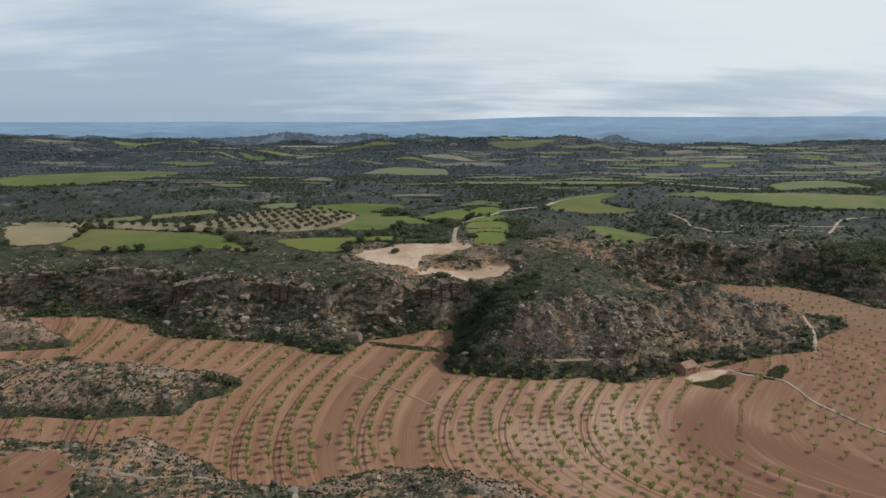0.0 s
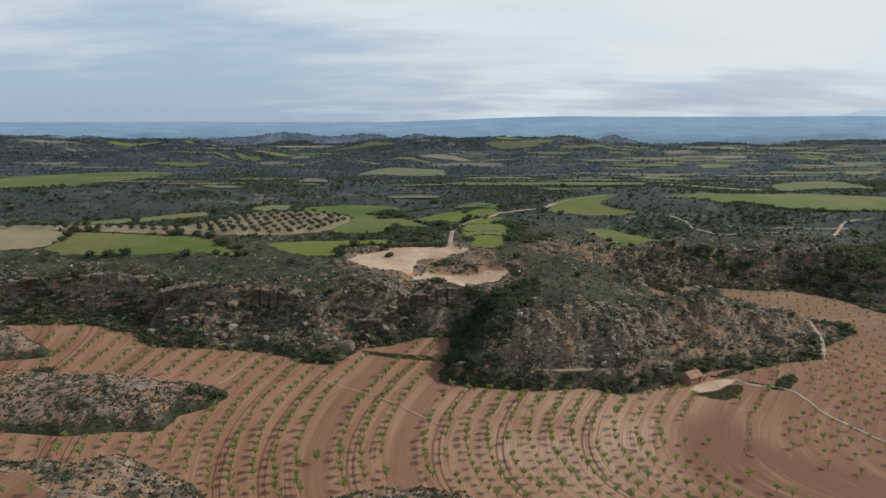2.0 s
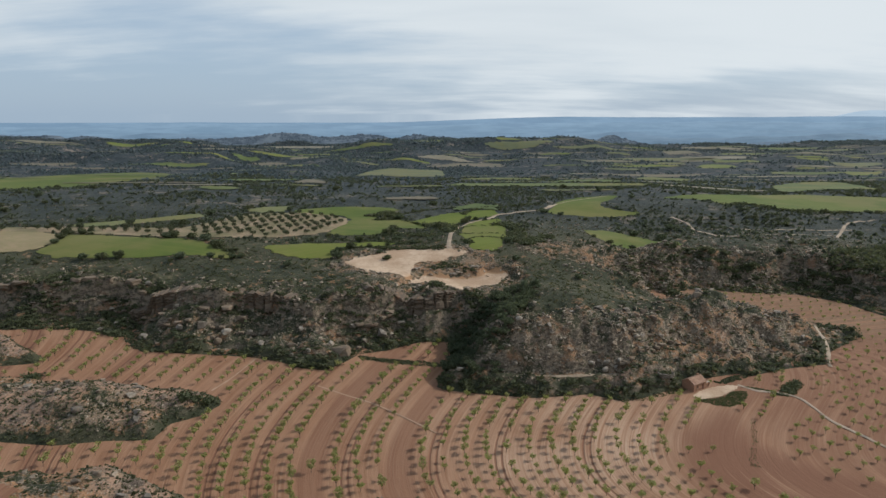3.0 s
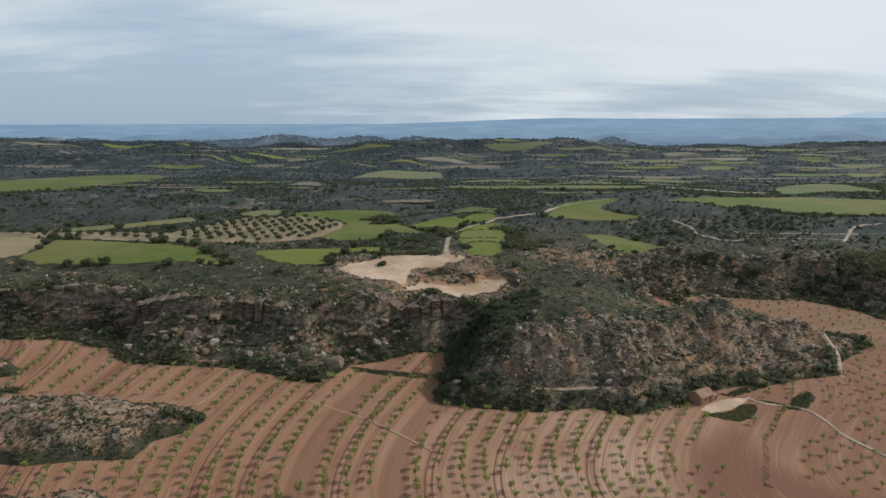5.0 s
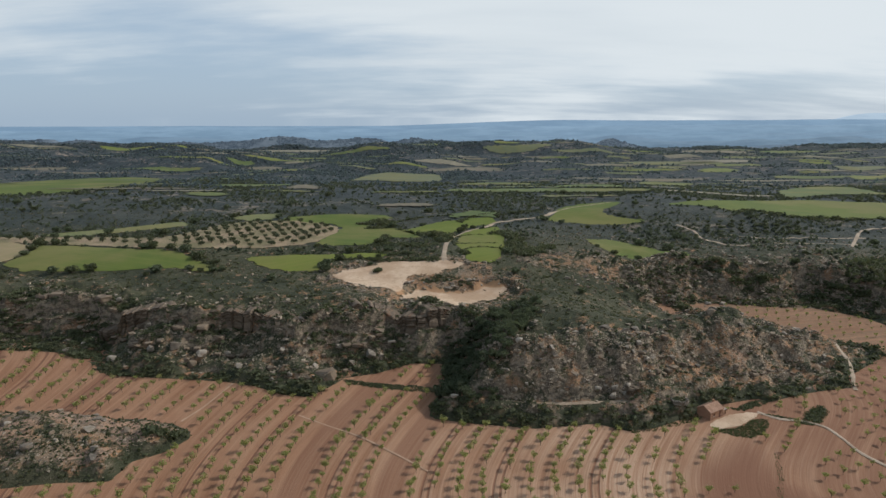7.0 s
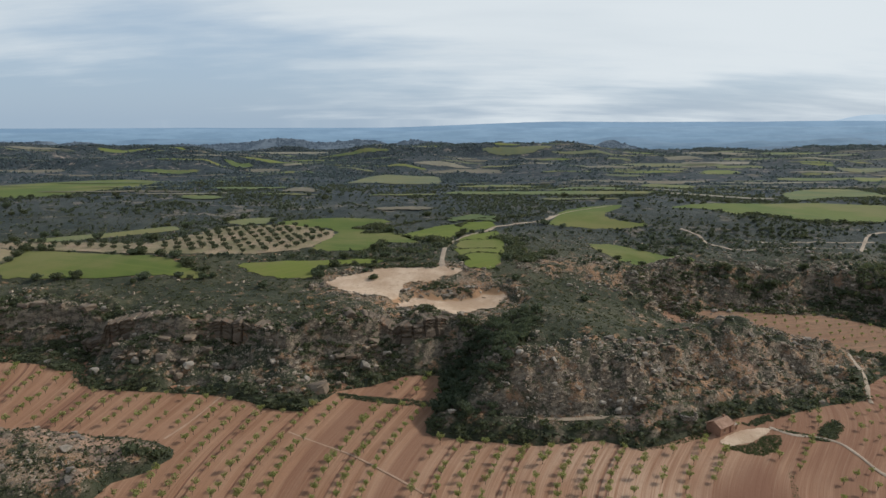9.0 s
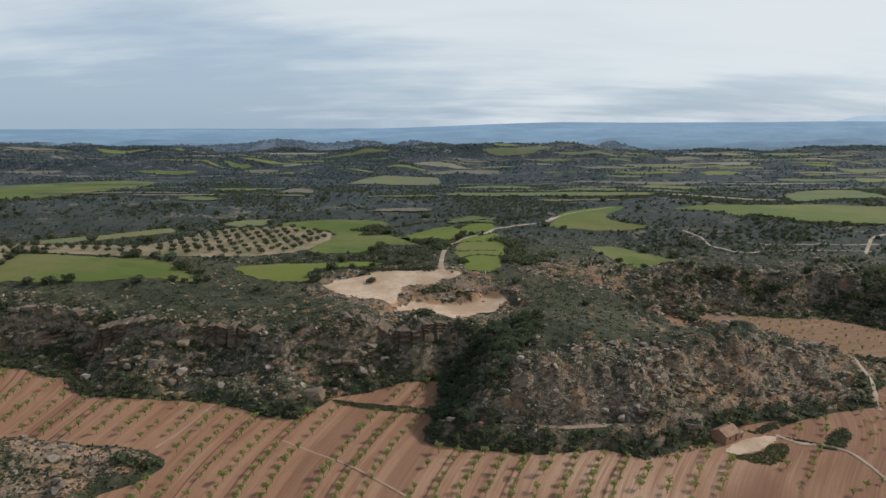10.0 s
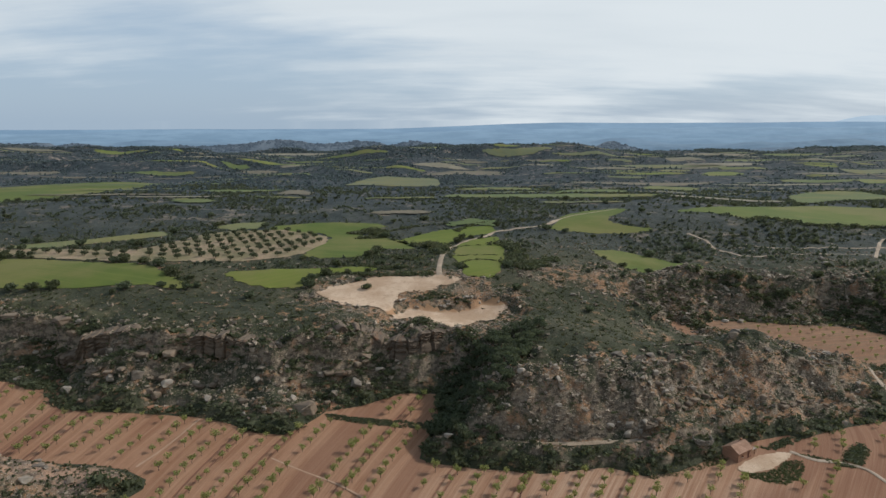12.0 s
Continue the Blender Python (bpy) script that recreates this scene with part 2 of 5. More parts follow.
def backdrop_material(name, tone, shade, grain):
    """Country kilometres away: plain glowing colour with the haze put into it."""
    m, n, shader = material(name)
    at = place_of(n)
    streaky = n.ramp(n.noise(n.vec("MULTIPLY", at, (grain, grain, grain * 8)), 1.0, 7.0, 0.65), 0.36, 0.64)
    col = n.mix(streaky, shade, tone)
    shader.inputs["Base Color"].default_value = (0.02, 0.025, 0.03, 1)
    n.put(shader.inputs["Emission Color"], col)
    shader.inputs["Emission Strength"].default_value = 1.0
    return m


GROUND = ground_material()
SOIL = soil_material()
CROPS = [crop_material("crop_green", (0.064, 0.092, 0.016), (0.090, 0.111, 0.021), (0.122, 0.128, 0.032), 20),
         crop_material("crop_bright", (0.086, 0.112, 0.016), (0.112, 0.131, 0.021), (0.142, 0.142, 0.033), -35),
         crop_material("crop_olive", (0.112, 0.124, 0.050), (0.140, 0.142, 0.062), (0.165, 0.150, 0.075), 60)]
FALLOW = earth("fallow_earth", (0.21, 0.165, 0.09), (0.26, 0.195, 0.115), (0.19, 0.165, 0.075), 0.03, 0.15)
# far fields: crop and earth colours dulled and blued to paint in haze
HAZED_CROPS = [crop_material("hazed_crop_green", (0.070, 0.096, 0.034), (0.098, 0.118, 0.042), (0.122, 0.130, 0.056), 5),
             crop_material("hazed_crop_bright", (0.105, 0.128, 0.032), (0.130, 0.148, 0.040), (0.150, 0.152, 0.056), -8),
             crop_material("hazed_crop_olive", (0.098, 0.110, 0.058), (0.122, 0.128, 0.068), (0.140, 0.134, 0.076), 12)]
HAZED_FALLOW = earth("hazed_fallow", (0.110, 0.096, 0.068), (0.150, 0.126, 0.088), (0.098, 0.092, 0.062), 0.012, 0.15)
HAZED_STUBBLE = earth("hazed_stubble", (0.155, 0.140, 0.100), (0.215, 0.188, 0.136), (0.130, 0.122, 0.084), 0.012, 0.15)


def cut_earth():
    """Levelled pale ground whose cut banks show the red subsoil."""
    m, n, shader = material("pale_bare_earth")
    geo = n.add("ShaderNodeNewGeometry")
    at = geo.outputs["Position"]
    nor = n.add("ShaderNodeSeparateXYZ")
    n.link(geo.outputs["Normal"], nor.inputs[0])
    bank = n.ramp(n.math("ADD", nor.outputs["Z"], n.math("MULTIPLY", n.noise(at, 0.8, 4.0), 0.12)), 1.0, 0.88)
    col = n.mix(n.ramp(n.noise(at, 0.07, 6.0, 0.65), 0.38, 0.62), (0.36, 0.245, 0.158), (0.48, 0.355, 0.250))
    col = n.mix(n.math("MULTIPLY", n.ramp(n.noise(at, 0.6, 6.0, 0.7), 0.50, 0.68), 0.7), col, (0.29, 0.195, 0.125))
    col = n.mix(bank, col, (0.30, 0.175, 0.095))
    n.put(shader.inputs["Base Color"], col)
    bump(n, shader, n.noise(at, 1.5, 6.0, 0.7), 0.7, 0.35)
    return m


PALE = cut_earth()
DUST = earth("track_dust", (0.27, 0.208, 0.150), (0.37, 0.295, 0.22), (0.23, 0.17, 0.118), 0.15, 0.1)
PATH = earth("stony_path", (0.20, 0.150, 0.104), (0.29, 0.222, 0.158), (0.17, 0.126, 0.086), 0.3, 0.08)
TRODDEN = earth("trodden_earth", (0.30, 0.195, 0.128), (0.35, 0.238, 0.162), (0.25, 0.155, 0.10), 0.2, 0.02)
GROVE = earth("grove_earth", (0.165, 0.140, 0.075), (0.285, 0.205, 0.135), (0.135, 0.120, 0.058), 0.06, 0.15)
ROCK = rock_material("limestone", (0.085, 0.070, 0.056), (0.325, 0.275, 0.218), (0.215, 0.140, 0.086))
CHIP = rock_material("broken_stone", (0.110, 0.087, 0.064), (0.40, 0.325, 0.245), (0.27, 0.165, 0.096))
LEDGE = rock_material("sandstone", (0.062, 0.046, 0.034), (0.205, 0.155, 0.110), (0.190, 0.098, 0.052))
SCRUB = foliage("scrub_leaves", (0.050, 0.060, 0.032), (0.100, 0.108, 0.058), (0.118, 0.110, 0.068))
TUFT = foliage("tuft_blades", (0.055, 0.058, 0.028), (0.120, 0.112, 0.060), (0.150, 0.128, 0.078))
BANK = foliage("bank_grass", (0.052, 0.062, 0.026), (0.105, 0.118, 0.050), (0.125, 0.112, 0.062))
HEATH = foliage("heath_leaves", (0.058, 0.070, 0.050), (0.108, 0.120, 0.080), (0.112, 0.112, 0.080))
PINE = foliage("pine_needles", (0.055, 0.069, 0.044), (0.110, 0.126, 0.074), (0.106, 0.112, 0.072))
OLIVE = foliage("olive_leaves", (0.046, 0.056, 0.032), (0.10, 0.112, 0.068), (0.105, 0.105, 0.070))
ALMOND = foliage("almond_leaves", (0.170, 0.185, 0.060), (0.290, 0.298, 0.114), (0.245, 0.226, 0.110))
# lighter and bluer than near leaves: the air's haze is put into the colour
HAZED_WOOD = foliage("hazed_wood_leaves", (0.062, 0.082, 0.098), (0.100, 0.122, 0.136), (0.110, 0.124, 0.130))
BARK = earth("bark", (0.10, 0.075, 0.055), (0.16, 0.12, 0.09), (0.07, 0.05, 0.04), 1.5, 0.03)


# ---- plan of the country: heights ----
def smooth(a, b, v):
    s = np.clip((v - a) / (b - a), 0, 1)
    return s * s * (3 - 2 * s)


def lattice(ix, iy, seed):
    h = (ix.astype(np.int64) * 374761393 + iy.astype(np.int64) * 668265263 + seed * 974711) & 0x7FFFFFFF
    h = ((h ^ (h >> 13)) * 1274126177) & 0x7FFFFFFF
    return ((h ^ (h >> 16)) & 0xFFFF) / 65535.0


def wave(x, y, size, seed):
    """Smooth random relief between -1 and 1 with bumps of that size in metres."""
    x, y = np.asarray(x, float) / size, np.asarray(y, float) / size
    ix, iy = np.floor(x), np.floor(y)
    fx, fy = x - ix, y - iy
    fx, fy = fx * fx * (3 - 2 * fx), fy * fy * (3 - 2 * fy)
    a, b = lattice(ix, iy, seed), lattice(ix + 1, iy, seed)
    c, d = lattice(ix, iy + 1, seed), lattice(ix + 1, iy + 1, seed)
    return 2 * ((a * (1 - fx) + b * fx) * (1 - fy) + (c * (1 - fx) + d * fx) * fy) - 1


def relief(x, y, size, seed, octaves=4, gain=0.5):
    total, amp = 0.0, 1.0
    for k in range(octaves):
        total = total + amp * wave(x + 17.3 * k, y - 9.1 * k, size / 2 ** k, seed + k)
        amp *= gain
    return total


def inside(poly, x, y):
    hit = np.zeros(np.shape(x), bool)
    n = len(poly)
    for i in range(n):
        (x0, y0), (x1, y1) = poly[i], poly[(i + 1) % n]
        if y0 != y1:
            hit ^= ((y0 > y) != (y1 > y)) & (x < (x1 - x0) * (y - y0) / (y1 - y0) + x0)
    return hit


def edge_distance(poly, x, y, closed=True):
    best = np.full(np.shape(x), 1e9)
    n = len(poly)
    for i in range(n if closed else n - 1):
        (x0, y0), (x1, y1) = poly[i], poly[(i + 1) % n]
        dx, dy = x1 - x0, y1 - y0
        s = np.clip(((x - x0) * dx + (y - y0) * dy) / (dx * dx + dy * dy + 1e-9), 0, 1)
        best = np.minimum(best, (x - x0 - s * dx) ** 2 + (y - y0 - s * dy) ** 2)
    return np.sqrt(best)


def depth_in(poly, x, y):
    """Metres inside the outline; negative outside."""
    d = edge_distance(poly, x, y)
    return np.where(inside(poly, x, y), d, -d)


def rounded(points, steps=5, closed=True):
    """A smooth line through plan points."""
    p = [Vector(q) for q in points]
    n, out = len(p), []
    for i in range(n if closed else n - 1):
        if closed:
            a, b, c, d = p[i - 1], p[i], p[(i + 1) % n], p[(i + 2) % n]
        else:
            a, b, c, d = p[max(i - 1, 0)], p[i], p[i + 1], p[min(i + 2, n - 1)]
        for k in range(steps):
            s = k / steps
            q = 0.5 * (2 * b + (c - a) * s + (2 * a - 5 * b + 4 * c - d) * s * s + (3 * b - a - 3 * c + d) * s ** 3)
            out.append((q.x, q.y))
    if not closed:
        out.append(tuple(p[-1]))
    return out


# edge between the orchard floor and the slopes, from west to east, round the spur and up the side valley
FLOOR_EDGE = [(-420, 235), (-252, 252), (-214, 255), (-170, 262), (-150, 264), (-136, 263), (-120, 255), (-110, 246), (-85, 245), (-69, 244),
              (-58, 241), (-48, 236), (-39, 235), (-32, 244), (-29, 249), (-19, 253), (-6, 262), (4, 262), (5, 247), (1, 232), (0, 225),
              (3, 223), (15, 221), (33, 219), (52, 223), (61, 219), (70, 221), (77, 225), (87, 231), (96, 237), (111, 242), (115, 240),
              (126, 245), (139, 249), (150, 252), (154, 261), (161, 266), (181, 281), (180, 288), (164, 298), (145, 312), (122, 326),
              (119, 331)]
VALLEY_EDGE = [(130, 337), (153, 335), (182, 333), (198, 324), (207, 306), (242, 295), (289, 288), (520, 270), (700, -500), (-700, -500)]
LOWLAND = FLOOR_EDGE + VALLEY_EDGE
KNOB_WEST = [(-259, 267), (-226, 271), (-187, 267), (-171, 260), (-154, 248), (-141, 239), (-141, 234), (-152, 231), (-163, 229), (-190, 224), (-219, 223)]
KNOB_MID = [(-215, 218), (-186, 219), (-158, 221), (-145, 221), (-139, 223), (-127, 220), (-107, 219), (-87, 219), (-76, 217), (-69, 213), (-68, 209),
            (-72, 202), (-79, 197), (-81, 188), (-93, 187), (-107, 184), (-124, 185), (-133, 183), (-157, 181), (-180, 179)]
KNOB_NEAR = [(-173, 171), (-150, 172), (-126, 173), (-116, 172), (-100, 171), (-92, 172), (-83, 174), (-71, 167), (-63, 164), (-57, 157), (-48, 153), (-35, 153),
             (-30, 157), (-22, 161), (-15, 164), (-4, 165), (10, 160), (20, 157), (25, 152), (31, 143), (28, 110), (-40, 60), (-180, 80)]
NEAR_FIELD = [(-139, 149), (-113, 152), (-105, 154), (-99, 154), (-93, 150), (-89, 144), (-85, 129), (-121, 127)]
ISLANDS = [(KNOB_WEST, 5.5), (KNOB_MID, 5.5), (KNOB_NEAR, 5.5)]


def low(x, y):
    return 1.7 - 0.033 * np.clip(x, -200, 200) + 0.075 * (np.clip(y, 170, 360) - 210)


def plateau(x, y):
    near = (25.5 + 3.9 * smooth(300, 345, y) - 5.5 * smooth(55, 120, x) * (1 - smooth(420, 480, y)) - 4.0 * smooth(62, 108, x) * (1 - smooth(322, 352, y))
            - 4.5 * smooth(36, 66, x) * (1 - smooth(150, 190, x)) * smooth(258, 290, y) * (1 - smooth(329, 343, y))
            - 7 * smooth(180, 310, x) * (1 - smooth(900, 1300, y)) + 2.1 * smooth(50, 140, -x) + 2.5 * smooth(420, 490, y)
            - 3.6 * np.exp(-((x - 18) / 40) ** 2 - ((y - 303) / 20) ** 2))
    far = smooth(520, 1150, y)
    return near * (1 - far) + 6 * far


def rise(d):
    """How far up the slope stands d metres from its foot: scree, a ledge, then a gentle shoulder."""
    return 0.07 * smooth(0, 7, d) + 0.13 * smooth(6, 13, d) + 0.27 * smooth(11, 16, d) + 0.39 * smooth(16.5, 19, d) + 0.14 * smooth(18, 50, d)


def spur_rise(d):
    """The spur: a low rock shelf with a path on it, then an even stony slope to the brow."""
    return 0.08 * smooth(0, 4, d) + 0.16 * smooth(4.5, 6.6, d) + 0.62 * (0.5 * np.clip((d - 9.0) / 12.0, 0, 1) + 0.5 * smooth(9.0, 21.0, d)) + 0.14 * smooth(18, 50, d)


CUT_PLAN = [(-15, 294), (-9, 307), (-4, 309), (3, 309), (20, 312), (23, 315), (34, 314), (40, 300), (30, 280), (10, 276), (-8, 284)]
SLOPE_PATH = [(14, 229), (25, 227.8), (33, 227.4), (44, 227.8), (55, 229.4), (65, 230.5)]
# knolls and hollows of the slopes: middle, radius, height
KNOLLS = [(113, 274, 13, 9.0), (97, 269, 11, 2.6), (86, 288, 13, -4.5), (100, 315, 13, -2.5), (75, 257, 8, -1.5), (145, 270, 8, -3.0), (95, 256, 7, -5.0),
          (37, 244, 6, -3.2), (76, 237, 6, 1.6), (61, 236, 6, -2.8), (50, 244, 6, 1.6), (118, 344, 12, 4.5), (140, 342, 9, 4.0), (93, 336, 10, 1.8),
          (66, 270, 12, -1.5), (128, 262, 7, -1.5)]
FLAT = []      # outlines of fields, yards and bare places: no bumps there
LEVEL = []     # outlines of the broad far fields: no hills there


def height(x, y):
    x, y = np.asarray(x, float), np.asarray(y, float)
    lo, hi = low(x, y), plateau(x, y)
    out = -depth_in(LOWLAND, x, y)
    bend = out * (1 + 0.30 * relief(x, y, 26, 3, 2)) + 1.2 * relief(x, y, 9, 5, 2) * smooth(0, 6, out)
    bend = bend + smooth(2, 8, out) * (1 - smooth(295, 310, y)) * (8.0 * np.exp(-((x + 4) / 9) ** 2) - 3.5 * np.exp(-((x + 52) / 22) ** 2))
    spur = smooth(6, 18, x) * (1 - smooth(105, 140, x)) * (1 - smooth(290, 310, y))
    bend_spur = out * (1 + 0.10 * relief(x, y, 26, 3, 2)) + 0.7 * relief(x, y, 9, 5, 2) * smooth(0, 6, out)
    up_share = np.where(out > 0, rise(bend) * (1 - spur) + spur_rise(bend_spur) * spur, 0)
    h = lo + (hi - lo) * up_share
    for kx, ky, radius, tall in KNOLLS:
        h = h + tall * np.exp(-((x - kx) ** 2 + (y - ky) ** 2) / radius ** 2) * smooth(1, 10, out)
    slope = smooth(0, 5, out) * (1 - smooth(20, 45, out))
    rough = slope * (2.6 * relief(x, y, 12, 11, 4, 0.60)) + smooth(0, 4, out) * (0.45 * relief(x, y, 6, 21, 3) + 0.9 * relief(x, y, 45, 31, 3))
    # hard and soft layers: small steps on the slopes
    beds = 0.40 * relief(x, y, 24, 15, 3)
    q = h / 2.3 + beds
    stepped = (np.floor(q) + smooth(0.45, 0.95, q - np.floor(q)) - beds) * 2.3
    h = h + (stepped - h) * 0.65 * slope
    rough = rough + slope * 0.55 * np.abs(relief(x, y, 4.5, 25, 3, 0.6))
    rough = rough * (1 - smooth(500, 700, y))
    # broad swells and wooded steps, then the ridges that close the plain
    far = y > 540
    swell = np.zeros_like(h)
    if far.any():
        fx, fy = x[far], y[far]
        q = 1.7 * relief(fx, fy, 560, 43, 4, 0.55)
        step = np.floor(q) + smooth(0.38, 0.62, q - np.floor(q))
        swell[far] = smooth(560, 900, fy) * 4.0 * relief(fx, fy, 230, 41, 3) + smooth(800, 1300, fy) * (5.5 * step + 3.0 * np.abs(relief(fx, fy, 420, 47, 3)))
        swell[far] += smooth(1300, 1700, fy) * 7 * np.abs(relief(fx, fy, 260, 59, 3)) + smooth(620, 900, fy) * 1.6 * np.abs(relief(fx, fy, 60, 45, 3))
        # a long wooded scarp in the middle distance, and a lower one to the west
        edge = fy - 1450 - 40 * relief(fx, fx * 0, 160, 49, 3)
        swell[far] += 23 * smooth(-330, -150, fx) * (1 - smooth(330, 470, fx)) * smooth(0, 90, edge) * (1 + 0.25 * relief(fx, fy, 120, 53, 3))
        edge = fy - 1180 - 50 * relief(fx, fx * 0 + 9, 200, 57, 3)
        swell[far] += 9 * (1 - smooth(-420, -250, fx)) * smooth(0, 60, edge)
        level = np.zeros_like(fx)
        for poly in LEVEL:
            box = np.array(poly)
            near = (fx > box[:, 0].min() - 70) & (fx < box[:, 0].max() + 70) & (fy > box[:, 1].min() - 70) & (fy < box[:, 1].max() + 70)
            if near.any():
                level[near] = np.maximum(level[near], smooth(-70, 0, depth_in(poly, fx[near], fy[near])))
        swell[far] *= 1 - level
    ridge = swell - 60 * smooth(1900, 2300, y)
    flat = np.zeros_like(x)
    for poly in FLAT:
        box = np.array(poly)
        near = (x > box[:, 0].min() - 6) & (x < box[:, 0].max() + 6) & (y > box[:, 1].min() - 6) & (y < box[:, 1].max() + 6)
        if near.any():
            flat[near] = np.maximum(flat[near], smooth(-4, 1, depth_in(poly, x[near], y[near])))
    h = h + rough * (1 - flat) + ridge
    # the cut bank across the levelled clearing
    close = (np.abs(x - 8) < 60) & (np.abs(y - 303) < 40)
    if close.any():
        h[close] = h[close] - 2.4 * smooth(-2.0, 2.4, depth_in(CUT_PLAN, x[close], y[close]) + 0.9 * relief(x[close], y[close], 6, 79, 3))
    # the bench of the stony path along the spur
    close = (np.abs(x - 43) < 45) & (np.abs(y - 233) < 14)
    if close.any():
        w = 1 - smooth(0.7, 2.6, edge_distance(SLOPE_PATH, x[close], y[close], False))
        h[close] = h[close] * (1 - w) + (lo[close] + 3.6) * w
    shelf = np.where(out > 0, h, lo)
    for poly, tall in ISLANDS:
        d = depth_in(poly, x, y)
        lump = lo + tall * (0.55 * smooth(0, 5, d) + 0.45 * smooth(4, 16, d)) * (1 + 0.35 * relief(x, y, 22, 61, 3)) + smooth(0, 3, d) * 0.7 * relief(x, y, 6, 67, 3) * (1 - flat)
        q = lump / 1.25 + 0.5 * relief(x, y, 20, 63, 2)
        lump = lump + 0.6 * (np.floor(q) + smooth(0.55, 0.95, q - np.floor(q)) - q) * 1.25 * smooth(1, 4, d) * (1 - flat)
        shelf = np.where(d > 0, np.maximum(shelf, lump), shelf)
        out = np.maximum(out, d)
    dip = smooth(-0.9, 0.9, out)
    return np.where(y > -450, shelf - 0.7 + dip * 0.95, shelf), out


def z_at(x, y):
    h, _ = height(np.array([x], float), np.array([y], float))
    return float(h[0])


# ---- mesh helpers ----
def mesh_from(name, verts, faces, mat, smooth_faces=False):
    """A mesh from arrays: n x 3 places, and triangles or quads as m x 3 or m x 4 indices."""
    verts, faces = np.asarray(verts, np.float32), np.asarray(faces, np.int32)
    me = bpy.data.meshes.new(name)
    me.vertices.add(len(verts))
    me.vertices.foreach_set("co", verts.ravel())
    k = faces.shape[1]
    me.loops.add(faces.size)
    me.loops.foreach_set("vertex_index", faces.ravel())
    me.polygons.add(len(faces))
    me.polygons.foreach_set("loop_start", np.arange(0, faces.size, k, dtype=np.int32))
    me.polygons.foreach_set("use_smooth", np.full(len(faces), smooth_faces))
    me.update(calc_edges=True)
    me.materials.append(mat)
    return me


def part(name, me, parent, label=""):
    ob = new(name, me)
    ob.parent = parent
    return tagged(ob, label)


def grid_faces(nx, ny):
    i = np.arange((ny - 1) * (nx - 1))
    a = (i // (nx - 1)) * nx + i % (nx - 1)
    return np.stack([a, a + 1, a + nx + 1, a + nx], 1)


def merged(pieces):
    """Joins (verts, faces) pairs."""
    vs, fs, n = [], [], 0
    for v, f in pieces:
        vs.append(np.asarray(v, float)), fs.append(np.asarray(f, int) + n)
        n += len(v)
    return np.concatenate(vs), np.concatenate(fs)


def strewn(templates, xyz, size, turn, rng, squash=None):
    """Copies of templates, joined: each at its place with its own size and turn."""
    kind = rng.integers(0, len(templates), len(xyz))
    out = []
    for k, (v, f) in enumerate(templates):
        sel = np.where(kind == k)[0]
        if not len(sel):
            continue
        c, s = np.cos(turn[sel])[:, None], np.sin(turn[sel])[:, None]
        sc = size[sel][:, None]
        sz = sc if squash is None else sc * squash[sel][:, None]
        px = (v[None, :, 0] * c - v[None, :, 1] * s) * sc + xyz[sel, 0:1]
        py = (v[None, :, 0] * s + v[None, :, 1] * c) * sc + xyz[sel, 1:2]
        pz = v[None, :, 2] * sz + xyz[sel, 2:3]
        vv = np.stack([px, py, pz], -1).reshape(-1, 3)
        ff = (f[None] + (np.arange(len(sel)) * len(v))[:, None, None]).reshape(-1, f.shape[1])
        out.append((vv, ff))
    return merged(out)


def ico(level):
    bm = bmesh.new()
    bmesh.ops.create_icosphere(bm, subdivisions=level, radius=1.0)
    v = np.array([q.co[:] for q in bm.verts])
    f = np.array([[q.index for q in p.verts] for p in bm.faces])
    bm.free()
    return v, f


def leaves(centres, radius, count, leaf, rng, flat=0.8):
    """Small leaf sprays standing out from clumps; centres: clump places with a radius each."""
    centres = np.asarray(centres, float)
    pick = rng.integers(0, len(centres), count)
    way_out = rng.normal(size=(count, 3))
    way_out /= np.linalg.norm(way_out, axis=1)[:, None]
    r = radius * (0.55 + 0.5 * rng.random(count))[:, None]
    mid = centres[pick] + way_out * r * np.array([1, 1, flat])
    a = rng.normal(size=(count, 3))
    a /= np.linalg.norm(a, axis=1)[:, None]
    b = np.cross(a, way_out + 0.3 * rng.normal(size=(count, 3)))
    b /= np.linalg.norm(b, axis=1)[:, None] + 1e-9
    s = leaf * (0.6 + 0.8 * rng.random(count))[:, None]
    v = np.stack([mid - a * s, mid + b * s * 0.8, mid + a * s, mid - b * s * 0.8], 1).reshape(-1, 3)
    q = np.arange(count) * 4
    return v, np.concatenate([np.stack([q, q + 1, q + 2], 1), np.stack([q, q + 2, q + 3], 1)])


def tube(points, radii, sides=6):
    """A tapered limb along points."""
    pts = np.asarray(points, float)
    vs = []
    for i, p in enumerate(pts):
        d = pts[min(i + 1, len(pts) - 1)] - pts[max(i - 1, 0)]
        d = d / (np.linalg.norm(d) + 1e-9)
        u = np.cross(d, (0.31, 0.95, 0.1))
        u /= np.linalg.norm(u)
        w = np.cross(d, u)
        for k in range(sides):
            a = 2 * math.pi * k / sides
            vs.append(p + radii[i] * (math.cos(a) * u + math.sin(a) * w))
    fs = []
    for i in range(len(pts) - 1):
        for k in range(sides):
            a, b = i * sides + k, i * sides + (k + 1) % sides
            fs += [(a, b, b + sides), (a, b + sides, a + sides)]
    top = (len(pts) - 1) * sides
    fs += [(top, top + k, top + k + 1) for k in range(1, sides - 1)]
    return np.array(vs), np.array(fs)


